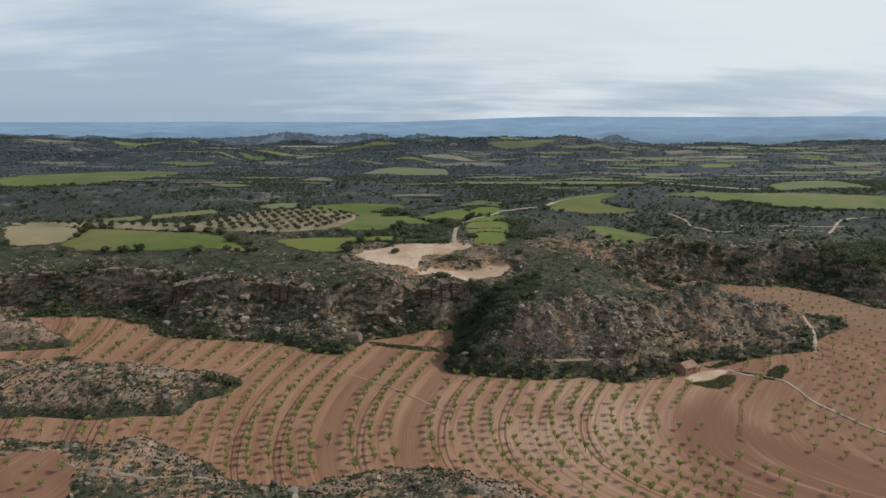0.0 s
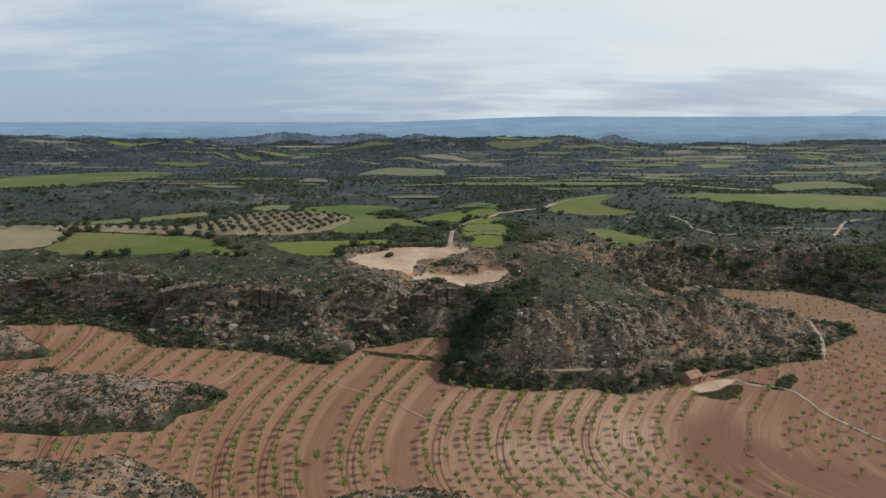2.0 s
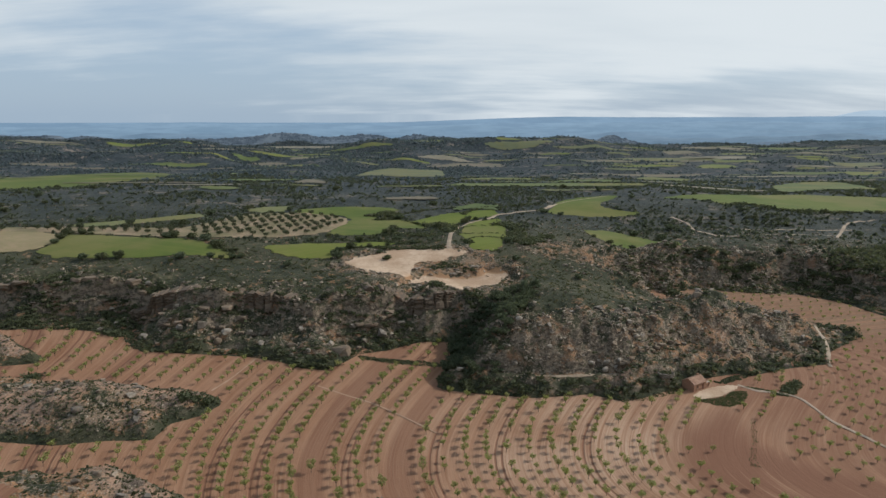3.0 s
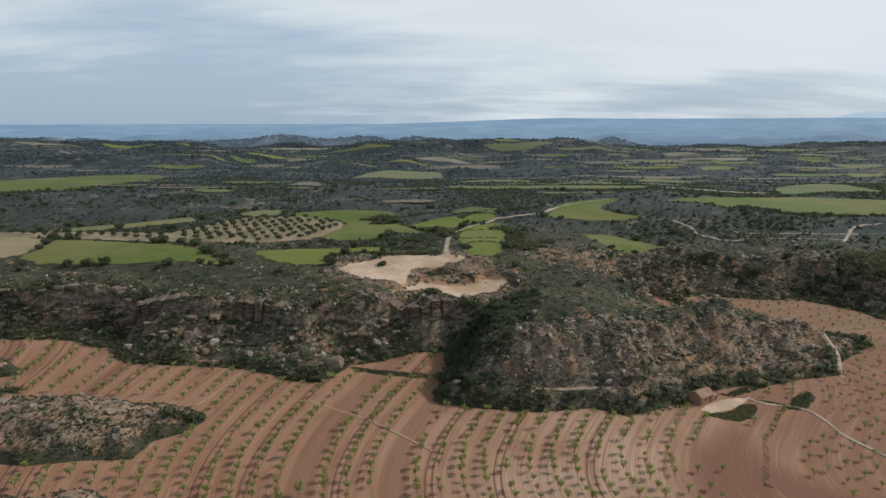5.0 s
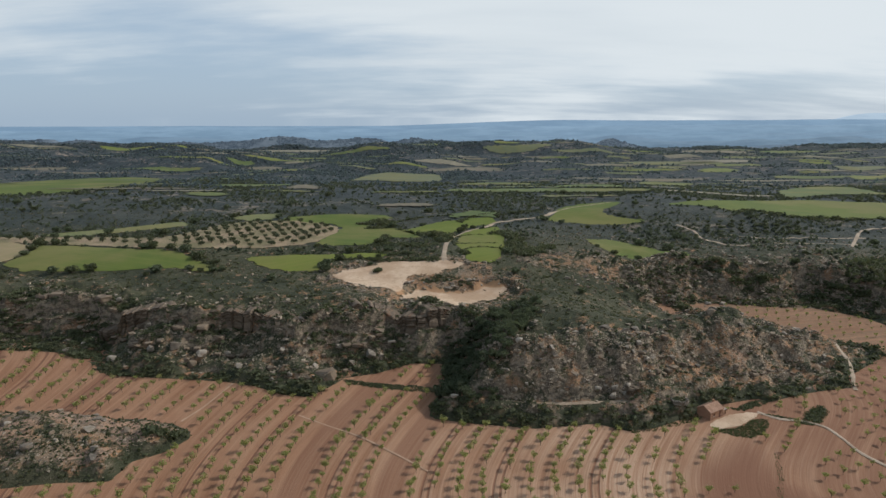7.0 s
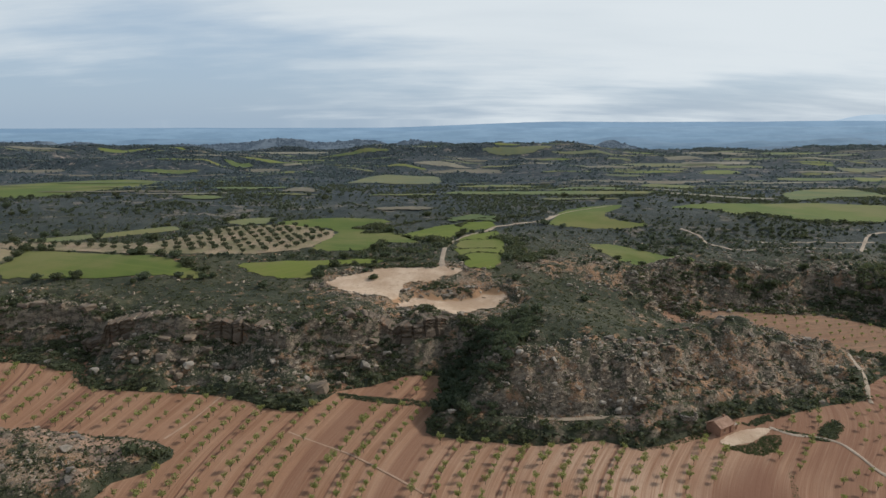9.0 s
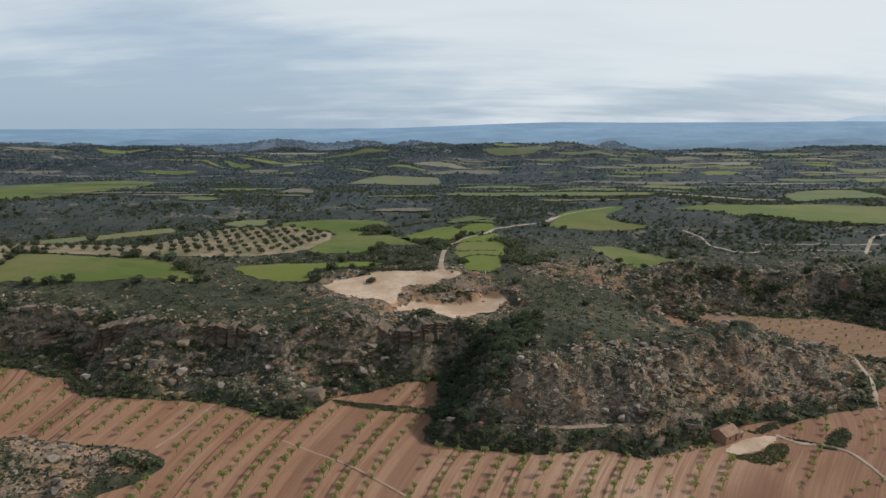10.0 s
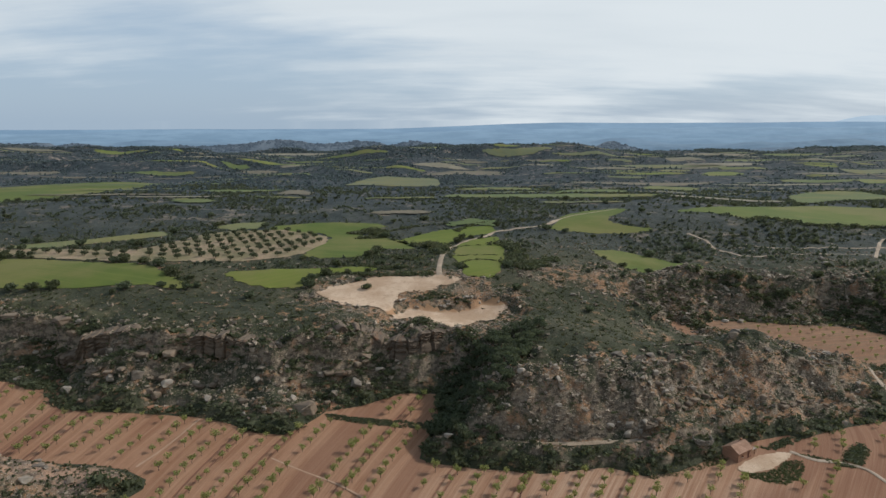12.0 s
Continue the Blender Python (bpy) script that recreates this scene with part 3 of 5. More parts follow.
# ---- outlines of fields on the plateau ----
CROP_PLANS = [
    ("crop_field", 0, [(-195, 360), (-150, 349), (-130, 347), (-111, 335), (-105, 327), (-93, 319), (-100, 316), (-116, 319), (-153, 313), (-179, 315), (-193, 323), (-190, 337), (-193, 349)]),
    ("crop_field", 1, [(-87, 336), (-68, 343), (-40, 345), (-21, 350), (-21, 340), (-44, 335), (-50, 329), (-50, 319), (-62, 318), (-71, 321), (-80, 327)]),
    ("crop_field", 0, [(-98, 450), (-64, 468), (-33, 464), (-25, 453), (-45, 433), (-16, 417), (-5, 388), (-24, 389), (-30, 369), (-49, 366), (-62, 372), (-53, 420), (-63, 437), (-84, 436)]),
    ("crop_field", 1, [(-19, 409), (4, 442), (38, 458), (40, 438), (21, 423), (10, 403), (5, 388), (-7, 397)]),
    ("crop_field", 1, [(18, 407), (42, 428), (34, 334), (18, 332), (14, 350), (13, 376)]),
    ("crop_field", 0, [(71, 447), (94, 500), (133, 525), (140, 518), (113, 475), (116, 464), (138, 454), (129, 449), (106, 445), (84, 445)]),
    ("crop_field", 0, [(166, 508), (213, 541), (310, 597), (374, 569), (423, 552), (370, 485), (318, 485), (286, 478), (244, 474), (220, 488), (203, 477), (193, 503)]),
    ("crop_field", 0, [(85, 397), (103, 405), (120, 385), (138, 377), (132, 367), (114, 368), (103, 359), (88, 372)]),
    ("crop_field", 0, [(-458, 673), (-491, 936), (-444, 1004), (-343, 898), (-301, 702), (-306, 603), (-327, 565), (-376, 557)]),
    ("crop_field", 2, [(-216, 390), (-186, 407), (-154, 435), (-145, 419), (-179, 392), (-201, 381)]),
    ("crop_field", 2, [(-127, 443), (-121, 456), (-101, 463), (-99, 448), (-112, 437)]),
]
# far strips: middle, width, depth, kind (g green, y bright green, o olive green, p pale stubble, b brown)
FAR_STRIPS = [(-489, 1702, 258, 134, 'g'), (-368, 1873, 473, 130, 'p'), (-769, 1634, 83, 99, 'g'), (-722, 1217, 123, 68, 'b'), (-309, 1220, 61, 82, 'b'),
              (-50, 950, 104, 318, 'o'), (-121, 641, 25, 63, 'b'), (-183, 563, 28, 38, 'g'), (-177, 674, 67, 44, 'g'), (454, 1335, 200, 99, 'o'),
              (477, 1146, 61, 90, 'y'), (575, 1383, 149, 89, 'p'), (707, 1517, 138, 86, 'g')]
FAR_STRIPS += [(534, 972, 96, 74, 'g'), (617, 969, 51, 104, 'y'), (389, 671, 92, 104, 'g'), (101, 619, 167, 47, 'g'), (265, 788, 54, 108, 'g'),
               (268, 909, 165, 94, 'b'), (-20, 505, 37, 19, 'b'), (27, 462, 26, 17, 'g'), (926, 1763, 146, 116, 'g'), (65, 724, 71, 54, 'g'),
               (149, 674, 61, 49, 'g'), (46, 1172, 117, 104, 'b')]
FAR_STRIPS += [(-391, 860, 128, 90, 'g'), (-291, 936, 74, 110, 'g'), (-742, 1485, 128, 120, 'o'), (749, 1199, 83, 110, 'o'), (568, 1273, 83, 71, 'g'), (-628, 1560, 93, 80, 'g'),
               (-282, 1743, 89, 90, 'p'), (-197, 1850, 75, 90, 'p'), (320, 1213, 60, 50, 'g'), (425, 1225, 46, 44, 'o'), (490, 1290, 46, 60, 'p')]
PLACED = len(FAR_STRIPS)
FALLOW_PLAN = [(-251, 370), (-214, 368), (-195, 351), (-191, 338), (-195, 325), (-215, 320)]
GROVE_PLAN = [(-252, 380), (-204, 381), (-142, 379), (-126, 424), (-115, 435), (-89, 442), (-62, 433), (-54, 416), (-62, 372), (-84, 356), (-122, 351), (-150, 352), (-196, 363), (-243, 369)]
QUARRY_PLAN = [(-43, 312), (-39, 318), (-28, 327), (-12, 331), (6, 331), (15, 330), (18, 325), (22, 319), (24, 315), (32, 313), (29, 305), (22, 292), (14, 288), (3, 291), (-8, 296),
               (-15, 294), (-21, 300), (-30, 304)]
YARD_PLAN = [(87.5, 223.5), (90, 226), (94, 229), (98, 231), (104, 232.5), (107, 232), (103, 228), (99, 225), (93, 222.5), (90, 221.5)]
TRACKS = [("farm_track", 2.5, [(7, 327), (6, 334), (6, 344), (8, 372), (12, 390), (20, 409), (33, 428), (40, 440), (54, 449), (71, 458), (82, 473), (96, 491), (117, 509), (132, 522)]),
          ("farm_track", 1.3, [(107, 233), (112, 229), (118, 228), (124, 225), (126, 218), (127, 210), (132, 201), (136, 194), (143, 188), (153, 178), (185, 150)]),
          ("farm_track", 1.5, [(150, 250), (152, 255), (157, 264), (161, 276), (162, 285), (160, 293), (158, 296)]),
          ("farm_track", 2.0, [(155, 447), (161, 434), (159, 413), (168, 395), (178, 393)]),
          ("farm_track", 1.5, [(182, 428), (196, 417), (218, 423), (245, 430), (269, 435)]),
          ("farm_track", 1.3, [(192, 398), (220, 404), (252, 411)]),
          ("farm_track", 1.8, [(238, 399), (262, 433), (278, 452), (301, 460)]),
          ("foot_path", 1.1, [(-122, 156.5), (-113, 156), (-104, 156), (-97, 152), (-89, 149), (-75, 148), (-61, 150), (-52, 151)]),
          ("field_crossing", 0.7, [(-74, 218), (-70, 228), (-66, 243)]),
          ("field_crossing", 0.6, [(-40, 223.5), (-30.5, 218), (-20, 212.3), (-9, 204), (0.5, 196)]),
          ("foot_path", 1.7, SLOPE_PATH)]


def strip_plan(x, y, w, d, seed):
    """A strip field: two long uneven sides, slanting ends."""
    r = random.Random(seed)
    lean = x / y
    bend, slant = r.uniform(-0.25, 0.25) * d, r.uniform(-0.15, 0.15) * w
    ends = r.uniform(0.25, 0.9), r.uniform(0.25, 0.9)
    out = []
    for side, sweep in ((-1, (-1, -0.5, 0, 0.5, 1)), (1, (1, 0.5, 0, -0.5, -1))):
        for u in sweep:
            full = 1.0 if abs(u) < 0.9 else ends[u > 0]
            py = 0.5 * d * side * full * r.uniform(0.7, 1.1) + bend * (1 - 2 * u * u)
            out.append((x + 0.55 * w * u * r.uniform(0.92, 1.05) + slant * side * 0.5 + lean * py, y + py))
    return out


def more_strips():
    """Small strip fields between the far woods, denser to the east."""
    r = random.Random(77)
    out = []
    while len(out) < 105:
        y = 560 + 1250 * r.random() ** 0.9
        x = r.uniform(-0.68, 0.68) * y
        if x < 0 and r.random() < 0.6:
            continue
        w, d = r.uniform(30, 120) * (0.6 + y / 1500), r.uniform(7, 17) * (0.6 + y / 900)
        if all(abs(x - q[0]) > 0.5 * (w + q[2]) or abs(y - q[1]) > 0.5 * (d + q[3]) + 4 for q in out + FAR_STRIPS) and not inside(CROP_PLANS[6][2], np.array([x]), np.array([y]))[0] \
                and not inside(CROP_PLANS[8][2], np.array([x]), np.array([y]))[0]:
            out.append((x, y, w, d, r.choice("gggooppbbby" if y < 1100 else "gooppby")))
    return out


FAR_STRIPS += more_strips()
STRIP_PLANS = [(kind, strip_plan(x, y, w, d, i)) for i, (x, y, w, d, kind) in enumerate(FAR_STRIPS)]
for _, _, plan in CROP_PLANS:
    FLAT.append(plan)
FLAT += [FALLOW_PLAN, GROVE_PLAN, QUARRY_PLAN, NEAR_FIELD] + [plan for _, plan in STRIP_PLANS]
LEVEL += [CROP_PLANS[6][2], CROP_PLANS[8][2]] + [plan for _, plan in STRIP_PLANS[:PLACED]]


# ---- the ground sheet ----
def spaced(start, stop, first, growth, biggest=90.0):
    out, step = [start], first
    while out[-1] < stop:
        step = min(step * growth, biggest)
        out.append(out[-1] + step)
    return out


GRID = []


def on_grid(x, y):
    """Height of the built ground sheet at far places."""
    xs, ys, h = GRID
    i = np.clip(np.searchsorted(xs, x) - 1, 0, len(xs) - 2)
    j = np.clip(np.searchsorted(ys, y) - 1, 0, len(ys) - 2)
    u, v = (x - xs[i]) / (xs[i + 1] - xs[i]), (y - ys[j]) / (ys[j + 1] - ys[j])
    return (h[j, i] * (1 - u) + h[j, i + 1] * u) * (1 - v) + (h[j + 1, i] * (1 - u) + h[j + 1, i + 1] * u) * v


def build_ground():
    core = np.arange(-215, 215.01, 0.92)
    wing = np.array(spaced(215, 1700, 1.3, 1.055, 26.0) + spaced(1730, 4400, 30, 1.1))[1:]
    xs = np.concatenate([-wing[::-1], core, wing])
    core = np.arange(135, 350.01, 0.85)
    ahead = np.array(spaced(350, 2320, 1.3, 1.022, 18.0) + spaced(2350, 4900, 25, 1.1))[1:]
    behind = np.array(spaced(135, 1500, 1.5, 1.12))[1:]
    ys = np.concatenate([(270 - behind)[::-1], core, ahead])
    gx, gy = np.meshgrid(xs, ys)
    h, _ = height(gx.ravel(), gy.ravel())
    GRID.extend((xs, ys, h.reshape(len(ys), len(xs))))
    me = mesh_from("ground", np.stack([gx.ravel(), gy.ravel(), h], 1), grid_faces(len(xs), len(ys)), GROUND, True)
    x, y = gx.ravel(), gy.ravel()
    out = -depth_in(LOWLAND, x, y)
    slope = smooth(2, 7, out) * (1 - smooth(19, 30, out))
    share = slope * (0.24 + 0.42 * smooth(15, 40, x) * (1 - smooth(300, 325, y)) * (0.8 + 0.5 * relief(x, y, 16, 74, 3))) + 0.28 * smooth(12, 30, out) * (1 - smooth(60, 110, out)) * smooth(-0.1, 0.5, relief(x, y, 30, 73, 3))
    for poly, _ in ISLANDS:
        d = depth_in(poly, x, y)
        share = np.maximum(share, smooth(1.5, 5, d) * ((0.82 if poly is not KNOB_NEAR else 0.62) + 0.5 * relief(x, y, 20, 75, 2)))
    flank = np.exp(-((x - 84) / 24) ** 2 - ((y - 247) / 12) ** 2) * smooth(5, 10, out)
    share = np.maximum(share, flank * (0.58 + 0.25 * relief(x, y, 14, 78, 3)))
    scar = smooth(326, 334, y) * (1 - smooth(344, 354, y)) * smooth(34, 50, x) * (1 - smooth(170, 210, x))
    share = np.maximum(share, scar * 0.5)
    share = np.maximum(share, smooth(-14, -2, depth_in(QUARRY_PLAN, x, y)) * 0.6)
    # grows with distance: woodland floor along with its painted haze blue
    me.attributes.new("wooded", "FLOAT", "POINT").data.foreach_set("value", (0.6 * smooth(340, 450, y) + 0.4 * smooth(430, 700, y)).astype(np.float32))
    me.attributes.new("rocky", "FLOAT", "POINT").data.foreach_set("value", np.clip(share, 0, 1).astype(np.float32))
    tagged(new("ground", me), "rocky scrub-covered ground with pale stones and red earth", "ground", kind="structure")


build_ground()


# ---- the ploughed orchard floor ----
ROW_FIT = np.array([[-61.56, 7.09, 5.11, -1.73], [129.43, 14.72, 2.44, 0.16], [-9.61, 0.2, -0.54, -8.09], [10.92, 2.02, 0.99, 0.0]])


def row_x(u, y):
    """Across-place of tree row u at depth y."""
    v = (np.clip(y, 140, 268) - 210) / 40
    s = np.clip(u, -16, 30) / 20
    x = sum(ROW_FIT[i, j] * s ** i * v ** j for i in range(4) for j in range(4))
    return x + (u - np.clip(u, -16, 30)) * 7.0


def row_of(x, y):
    lo, hi = np.full(np.shape(x), -70.0), np.full(np.shape(x), 95.0)
    for _ in range(30):
        mid = 0.5 * (lo + hi)
        right = row_x(mid, y) < x
        lo, hi = np.where(right, mid, lo), np.where(right, hi, mid)
    return 0.5 * (lo + hi)


TURNED_PLAN = [(74, 201), (79, 204), (90, 214), (99, 216), (97, 196), (110, 186), (128, 178), (150, 168), (170, 150), (150, 120), (118, 112), (76, 112), (70, 158), (68, 185)]


def build_orchard_floor():
    xs, ys = np.arange(-330, 380.1, 2.5), np.arange(-60, 345.1, 2.5)
    gx, gy = (a.ravel() for a in np.meshgrid(xs, ys))
    z = low(gx, gy) + 0.06 * relief(gx, gy, 14, 71, 2)
    me = mesh_from("ploughed_field", np.stack([gx, gy, z], 1), grid_faces(len(xs), len(ys)), SOIL, True)
    u = row_of(gx, gy)
    valley = smooth(262, 285, gy) * smooth(105, 125, gx)
    u = u * (1 - valley) + valley * ((gy - 0.25 * gx) / 6.0)
    me.attributes.new("row", "FLOAT", "POINT").data.foreach_set("value", u.astype(np.float32))
    t = smooth(-6, 8, depth_in(TURNED_PLAN, gx, gy))
    t = np.maximum(t, 0.55 * smooth(88, 112, gx) * (1 - smooth(268, 300, gy)))
    me.attributes.new("turned", "FLOAT", "POINT").data.foreach_set("value", t.astype(np.float32))
    # paler oval about the middle of the orchard, uneven in strength
    pale_oval = np.exp(-((gx - 48) / 48) ** 2 - ((gy - 192) / 34) ** 2) * (0.75 + 0.5 * relief(gx, gy, 18, 72, 2))
    weeds = smooth(262, 285, gy) * smooth(105, 125, gx)
    me.attributes.new("weedy", "FLOAT", "POINT").data.foreach_set("value", weeds.astype(np.float32))
    me.attributes.new("pale_zone", "FLOAT", "POINT").data.foreach_set("value", np.clip(pale_oval, 0, 1).astype(np.float32))
    tagged(new("ploughed_field", me), "bare ploughed reddish earth of an orchard with wheel ruts", "field", kind="structure")


build_orchard_floor()


# ---- sheets that lie on the ground ----
from mathutils import geometry


def quartered(plan):
    """Extra points along the sides, so that the rounding keeps to the corners."""
    out = []
    for i, (x0, y0) in enumerate(plan):
        x1, y1 = plan[(i + 1) % len(plan)]
        out += [(x0 * (1 - s) + x1 * s, y0 * (1 - s) + y1 * s) for s in (0.2, 0.8)]
    return out


def sheet(name, plan, mat, label, category, lift=0.22, ragged=1.3, kind="structure", step=None):
    outline = rounded(quartered(plan), 4)
    r = random.Random(len(plan) * 7 + int(abs(plan[0][0])))
    outline = [(x + r.uniform(-ragged, ragged), y + r.uniform(-ragged, ragged)) for x, y in outline]
    box = np.array(outline)
    (x0, y0), (x1, y1) = box.min(0), box.max(0)
    step = step or max((x1 - x0), (y1 - y0)) / 26
    gx, gy = (a.ravel() for a in np.meshgrid(np.arange(x0, x1, step), np.arange(y0, y1, step)))
    keep = depth_in(outline, gx, gy) > step * 0.4
    pts = [Vector(p) for p in outline] + [Vector(p) for p in zip(gx[keep], gy[keep])]
    n = len(outline)
    v2, _, faces, *_ = geometry.delaunay_2d_cdt(pts, [(i, (i + 1) % n) for i in range(n)], [], 1, 1e-4)
    v2 = np.array([v[:] for v in v2])
    h = on_grid(v2[:, 0], v2[:, 1]) if box[:, 1].min() > 520 else height(v2[:, 0], v2[:, 1])[0]
    faces = np.array([f for f in faces if len(f) == 3])
    me = mesh_from(name, np.column_stack([v2, h + lift]), faces, mat, True)
    return tagged(new(name, me), label, category, kind=kind)


for name, tone, plan in CROP_PLANS:
    sheet(name, plan, CROPS[tone], ("flat field of young green cereal", "bright green field of young cereal", "olive green strip of thin cereal")[tone], "field")
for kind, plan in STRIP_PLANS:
    mat = {"g": HAZED_CROPS[0], "y": HAZED_CROPS[1], "o": HAZED_CROPS[2], "p": HAZED_STUBBLE, "b": HAZED_FALLOW}[kind]
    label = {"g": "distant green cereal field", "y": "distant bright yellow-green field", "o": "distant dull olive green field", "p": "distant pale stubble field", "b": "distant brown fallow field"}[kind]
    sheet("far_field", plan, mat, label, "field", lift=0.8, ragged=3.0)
sheet("fallow_field", FALLOW_PLAN, FALLOW, "brownish fallow field with thin weeds", "field")
sheet("olive_grove_floor", GROVE_PLAN, GROVE, "bare pale brown earth under the olive trees", "field", lift=0.3)
plot = sheet("near_field", NEAR_FIELD, SOIL, "small ploughed plot of red earth between rock knobs", "field", lift=0.5)
plot.data.attributes.new("turned", "FLOAT", "POINT").data.foreach_set("value", np.full(len(plot.data.vertices), 0.7, np.float32))
across = [v.co.x / 6.0 - 0.25 * v.co.y / 6.0 for v in plot.data.vertices]
plot.data.attributes.new("row", "FLOAT", "POINT").data.foreach_set("value", across)
QUARRY_UPPER = [(-43, 313), (-38, 321), (-28, 326), (-20, 331), (-9, 332), (6, 333), (15, 331), (14, 326), (5, 323), (3, 319), (-4, 319), (-10, 316), (-12, 308), (-11, 300), (-14, 297),
                (-19, 303), (-28, 301), (-33, 303), (-38, 308)]
QUARRY_LOWER = [(-13, 295), (-10, 302), (-6, 309), (0, 309), (10, 308), (18, 311), (23, 315), (28, 316), (33, 312), (30, 305), (27, 297), (20, 299), (14, 289), (2, 292)]
sheet("quarry_floor", QUARRY_UPPER, PALE, "pale bare earth of a levelled clearing's upper bench", "clearing", lift=0.3, ragged=1.0, step=1.2)
sheet("quarry_floor", QUARRY_LOWER, PALE, "pale bare earth of a levelled clearing's sunken floor", "clearing", lift=0.34, ragged=1.0, step=1.2)
sheet("yard", YARD_PLAN, PALE, "pale trodden yard beside the stone hut", "yard", lift=0.88, ragged=0.3)


def ribbon(name, width, line, mat, label):
    pts = np.array(rounded(line, 8, closed=False))
    d = np.gradient(pts, axis=0)
    d /= np.linalg.norm(d, axis=1)[:, None]
    side = np.stack([-d[:, 1], d[:, 0]], 1)
    wob = 1 + 0.18 * relief(pts[:, 0], pts[:, 1], 8, 77, 2)
    cols = []
    for k in (-1, -0.35, 0.35, 1):
        q = pts + side * (k * 0.5 * width * wob)[:, None]
        h, out = height(q[:, 0], q[:, 1])
        h = np.maximum(h, low(q[:, 0], q[:, 1])) + ((0.25 if abs(k) < 0.5 else 0.12) if name != "field_crossing" else 0.13)
        cols.append(np.column_stack([q, h]))
    v = np.stack(cols, 1).reshape(-1, 3)
    ob = new(name, mesh_from(name, v, grid_faces(4, len(pts)), mat, True))
    return tagged(ob, label, "track", kind="structure")


for name, width, line in TRACKS:
    label = {"farm_track": "pale dusty farm track", "foot_path": "narrow stony path across the scrub", "field_crossing": "faint trodden crossing over the ploughed rows"}[name]
    ribbon(name, width, line, {"farm_track": DUST, "foot_path": PATH, "field_crossing": TRODDEN}[name], label)


# ---- distant country behind the plain ----
def far_ridge(y, top, wobble, size, seed, tone, shade, label, grain=0.004):
    xs = np.linspace(-0.85 * y, 0.85 * y, 700)
    crest = top(xs) + wobble * relief(xs, xs * 0 + 5, size, seed, 6, 0.5)
    rows = [np.column_stack([xs, np.full_like(xs, y - 140.0), np.full_like(xs, -70.0)]),
            np.column_stack([xs, y - 50 + 30 * relief(xs, xs * 0, size * 0.7, seed + 9, 3), crest * 0.5 - 18]),
            np.column_stack([xs, np.full_like(xs, float(y)), crest]),
            np.column_stack([xs, np.full_like(xs, y + 60.0), crest - 3]),
            np.column_stack([xs, np.full_like(xs, y + 110.0), np.full_like(xs, -70.0)])]
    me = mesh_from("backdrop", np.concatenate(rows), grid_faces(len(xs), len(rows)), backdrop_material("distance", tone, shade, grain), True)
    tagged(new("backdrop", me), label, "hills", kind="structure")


def crest_line(ratio_height):
    """Crest heights given at directions (across divided by ahead)."""
    a = np.array(ratio_height)
    return lambda x, y: np.interp(x / y, a[:, 0], a[:, 1])


HILLS = crest_line([(-1.0, 14), (-0.675, 17), (-0.58, 17), (-0.565, 2), (-0.50, 4), (-0.42, 8), (-0.34, 12), (-0.24, 12), (-0.19, 17), (-0.09, 20), (-0.072, 8), (-0.03, 16),
                    (0.015, 17), (0.03, 6), (0.09, 2), (0.14, -3), (0.16, -10), (0.21, 3), (0.235, 0), (0.245, 6), (0.258, 19), (0.272, 8), (0.30, -10), (0.345, -34), (0.5, -50), (1.0, -50)])
EAST_HILLS = crest_line([(-1.0, -60), (0.36, -50), (0.42, -30), (0.45, -18), (0.52, -14), (0.56, -24), (0.62, -22), (0.68, -20), (1.0, -20)])
# each ridge's haze is painted as its own glowing blue tones
far_ridge(2050, lambda x: HILLS(x, 2050) * 0.5 - 4 + 5 * smooth(-200, -900, x), 7.0, 170, 155, (0.100, 0.120, 0.128), (0.052, 0.068, 0.080), "hazy wooded hills with pale cuts that close the plain", 0.02)
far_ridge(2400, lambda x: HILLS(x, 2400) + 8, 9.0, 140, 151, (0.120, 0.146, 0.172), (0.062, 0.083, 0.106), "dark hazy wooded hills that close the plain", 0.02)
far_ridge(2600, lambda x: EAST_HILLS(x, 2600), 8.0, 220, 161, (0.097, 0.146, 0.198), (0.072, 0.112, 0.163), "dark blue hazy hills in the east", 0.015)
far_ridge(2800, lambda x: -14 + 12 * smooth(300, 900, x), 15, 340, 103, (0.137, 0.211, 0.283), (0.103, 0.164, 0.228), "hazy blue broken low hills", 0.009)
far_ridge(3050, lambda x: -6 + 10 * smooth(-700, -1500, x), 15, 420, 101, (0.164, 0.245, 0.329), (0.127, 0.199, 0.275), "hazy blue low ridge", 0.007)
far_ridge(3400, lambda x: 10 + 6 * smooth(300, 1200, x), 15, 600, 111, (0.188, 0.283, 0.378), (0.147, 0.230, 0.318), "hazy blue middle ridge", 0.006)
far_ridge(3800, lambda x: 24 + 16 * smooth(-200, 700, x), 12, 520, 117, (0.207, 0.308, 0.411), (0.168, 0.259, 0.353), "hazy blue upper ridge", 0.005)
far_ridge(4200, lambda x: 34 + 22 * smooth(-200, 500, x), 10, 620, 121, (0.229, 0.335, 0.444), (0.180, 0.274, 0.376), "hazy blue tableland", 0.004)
far_ridge(4600, lambda x: 44 + 38 * smooth(-500, 900, x), 3, 900, 131, (0.210, 0.316, 0.430), (0.173, 0.268, 0.374), "haze-blue far tableland with a level top", 0.003)
far_ridge(4780, lambda x: 36 + 94 * smooth(2550, 3100, x) + 38 * smooth(900, 1500, x) * smooth(2300, 1900, x), 6, 500, 141, (0.42, 0.52, 0.61), (0.36, 0.46, 0.56), "faint hazy pale blue mountains on the horizon", 0.003)


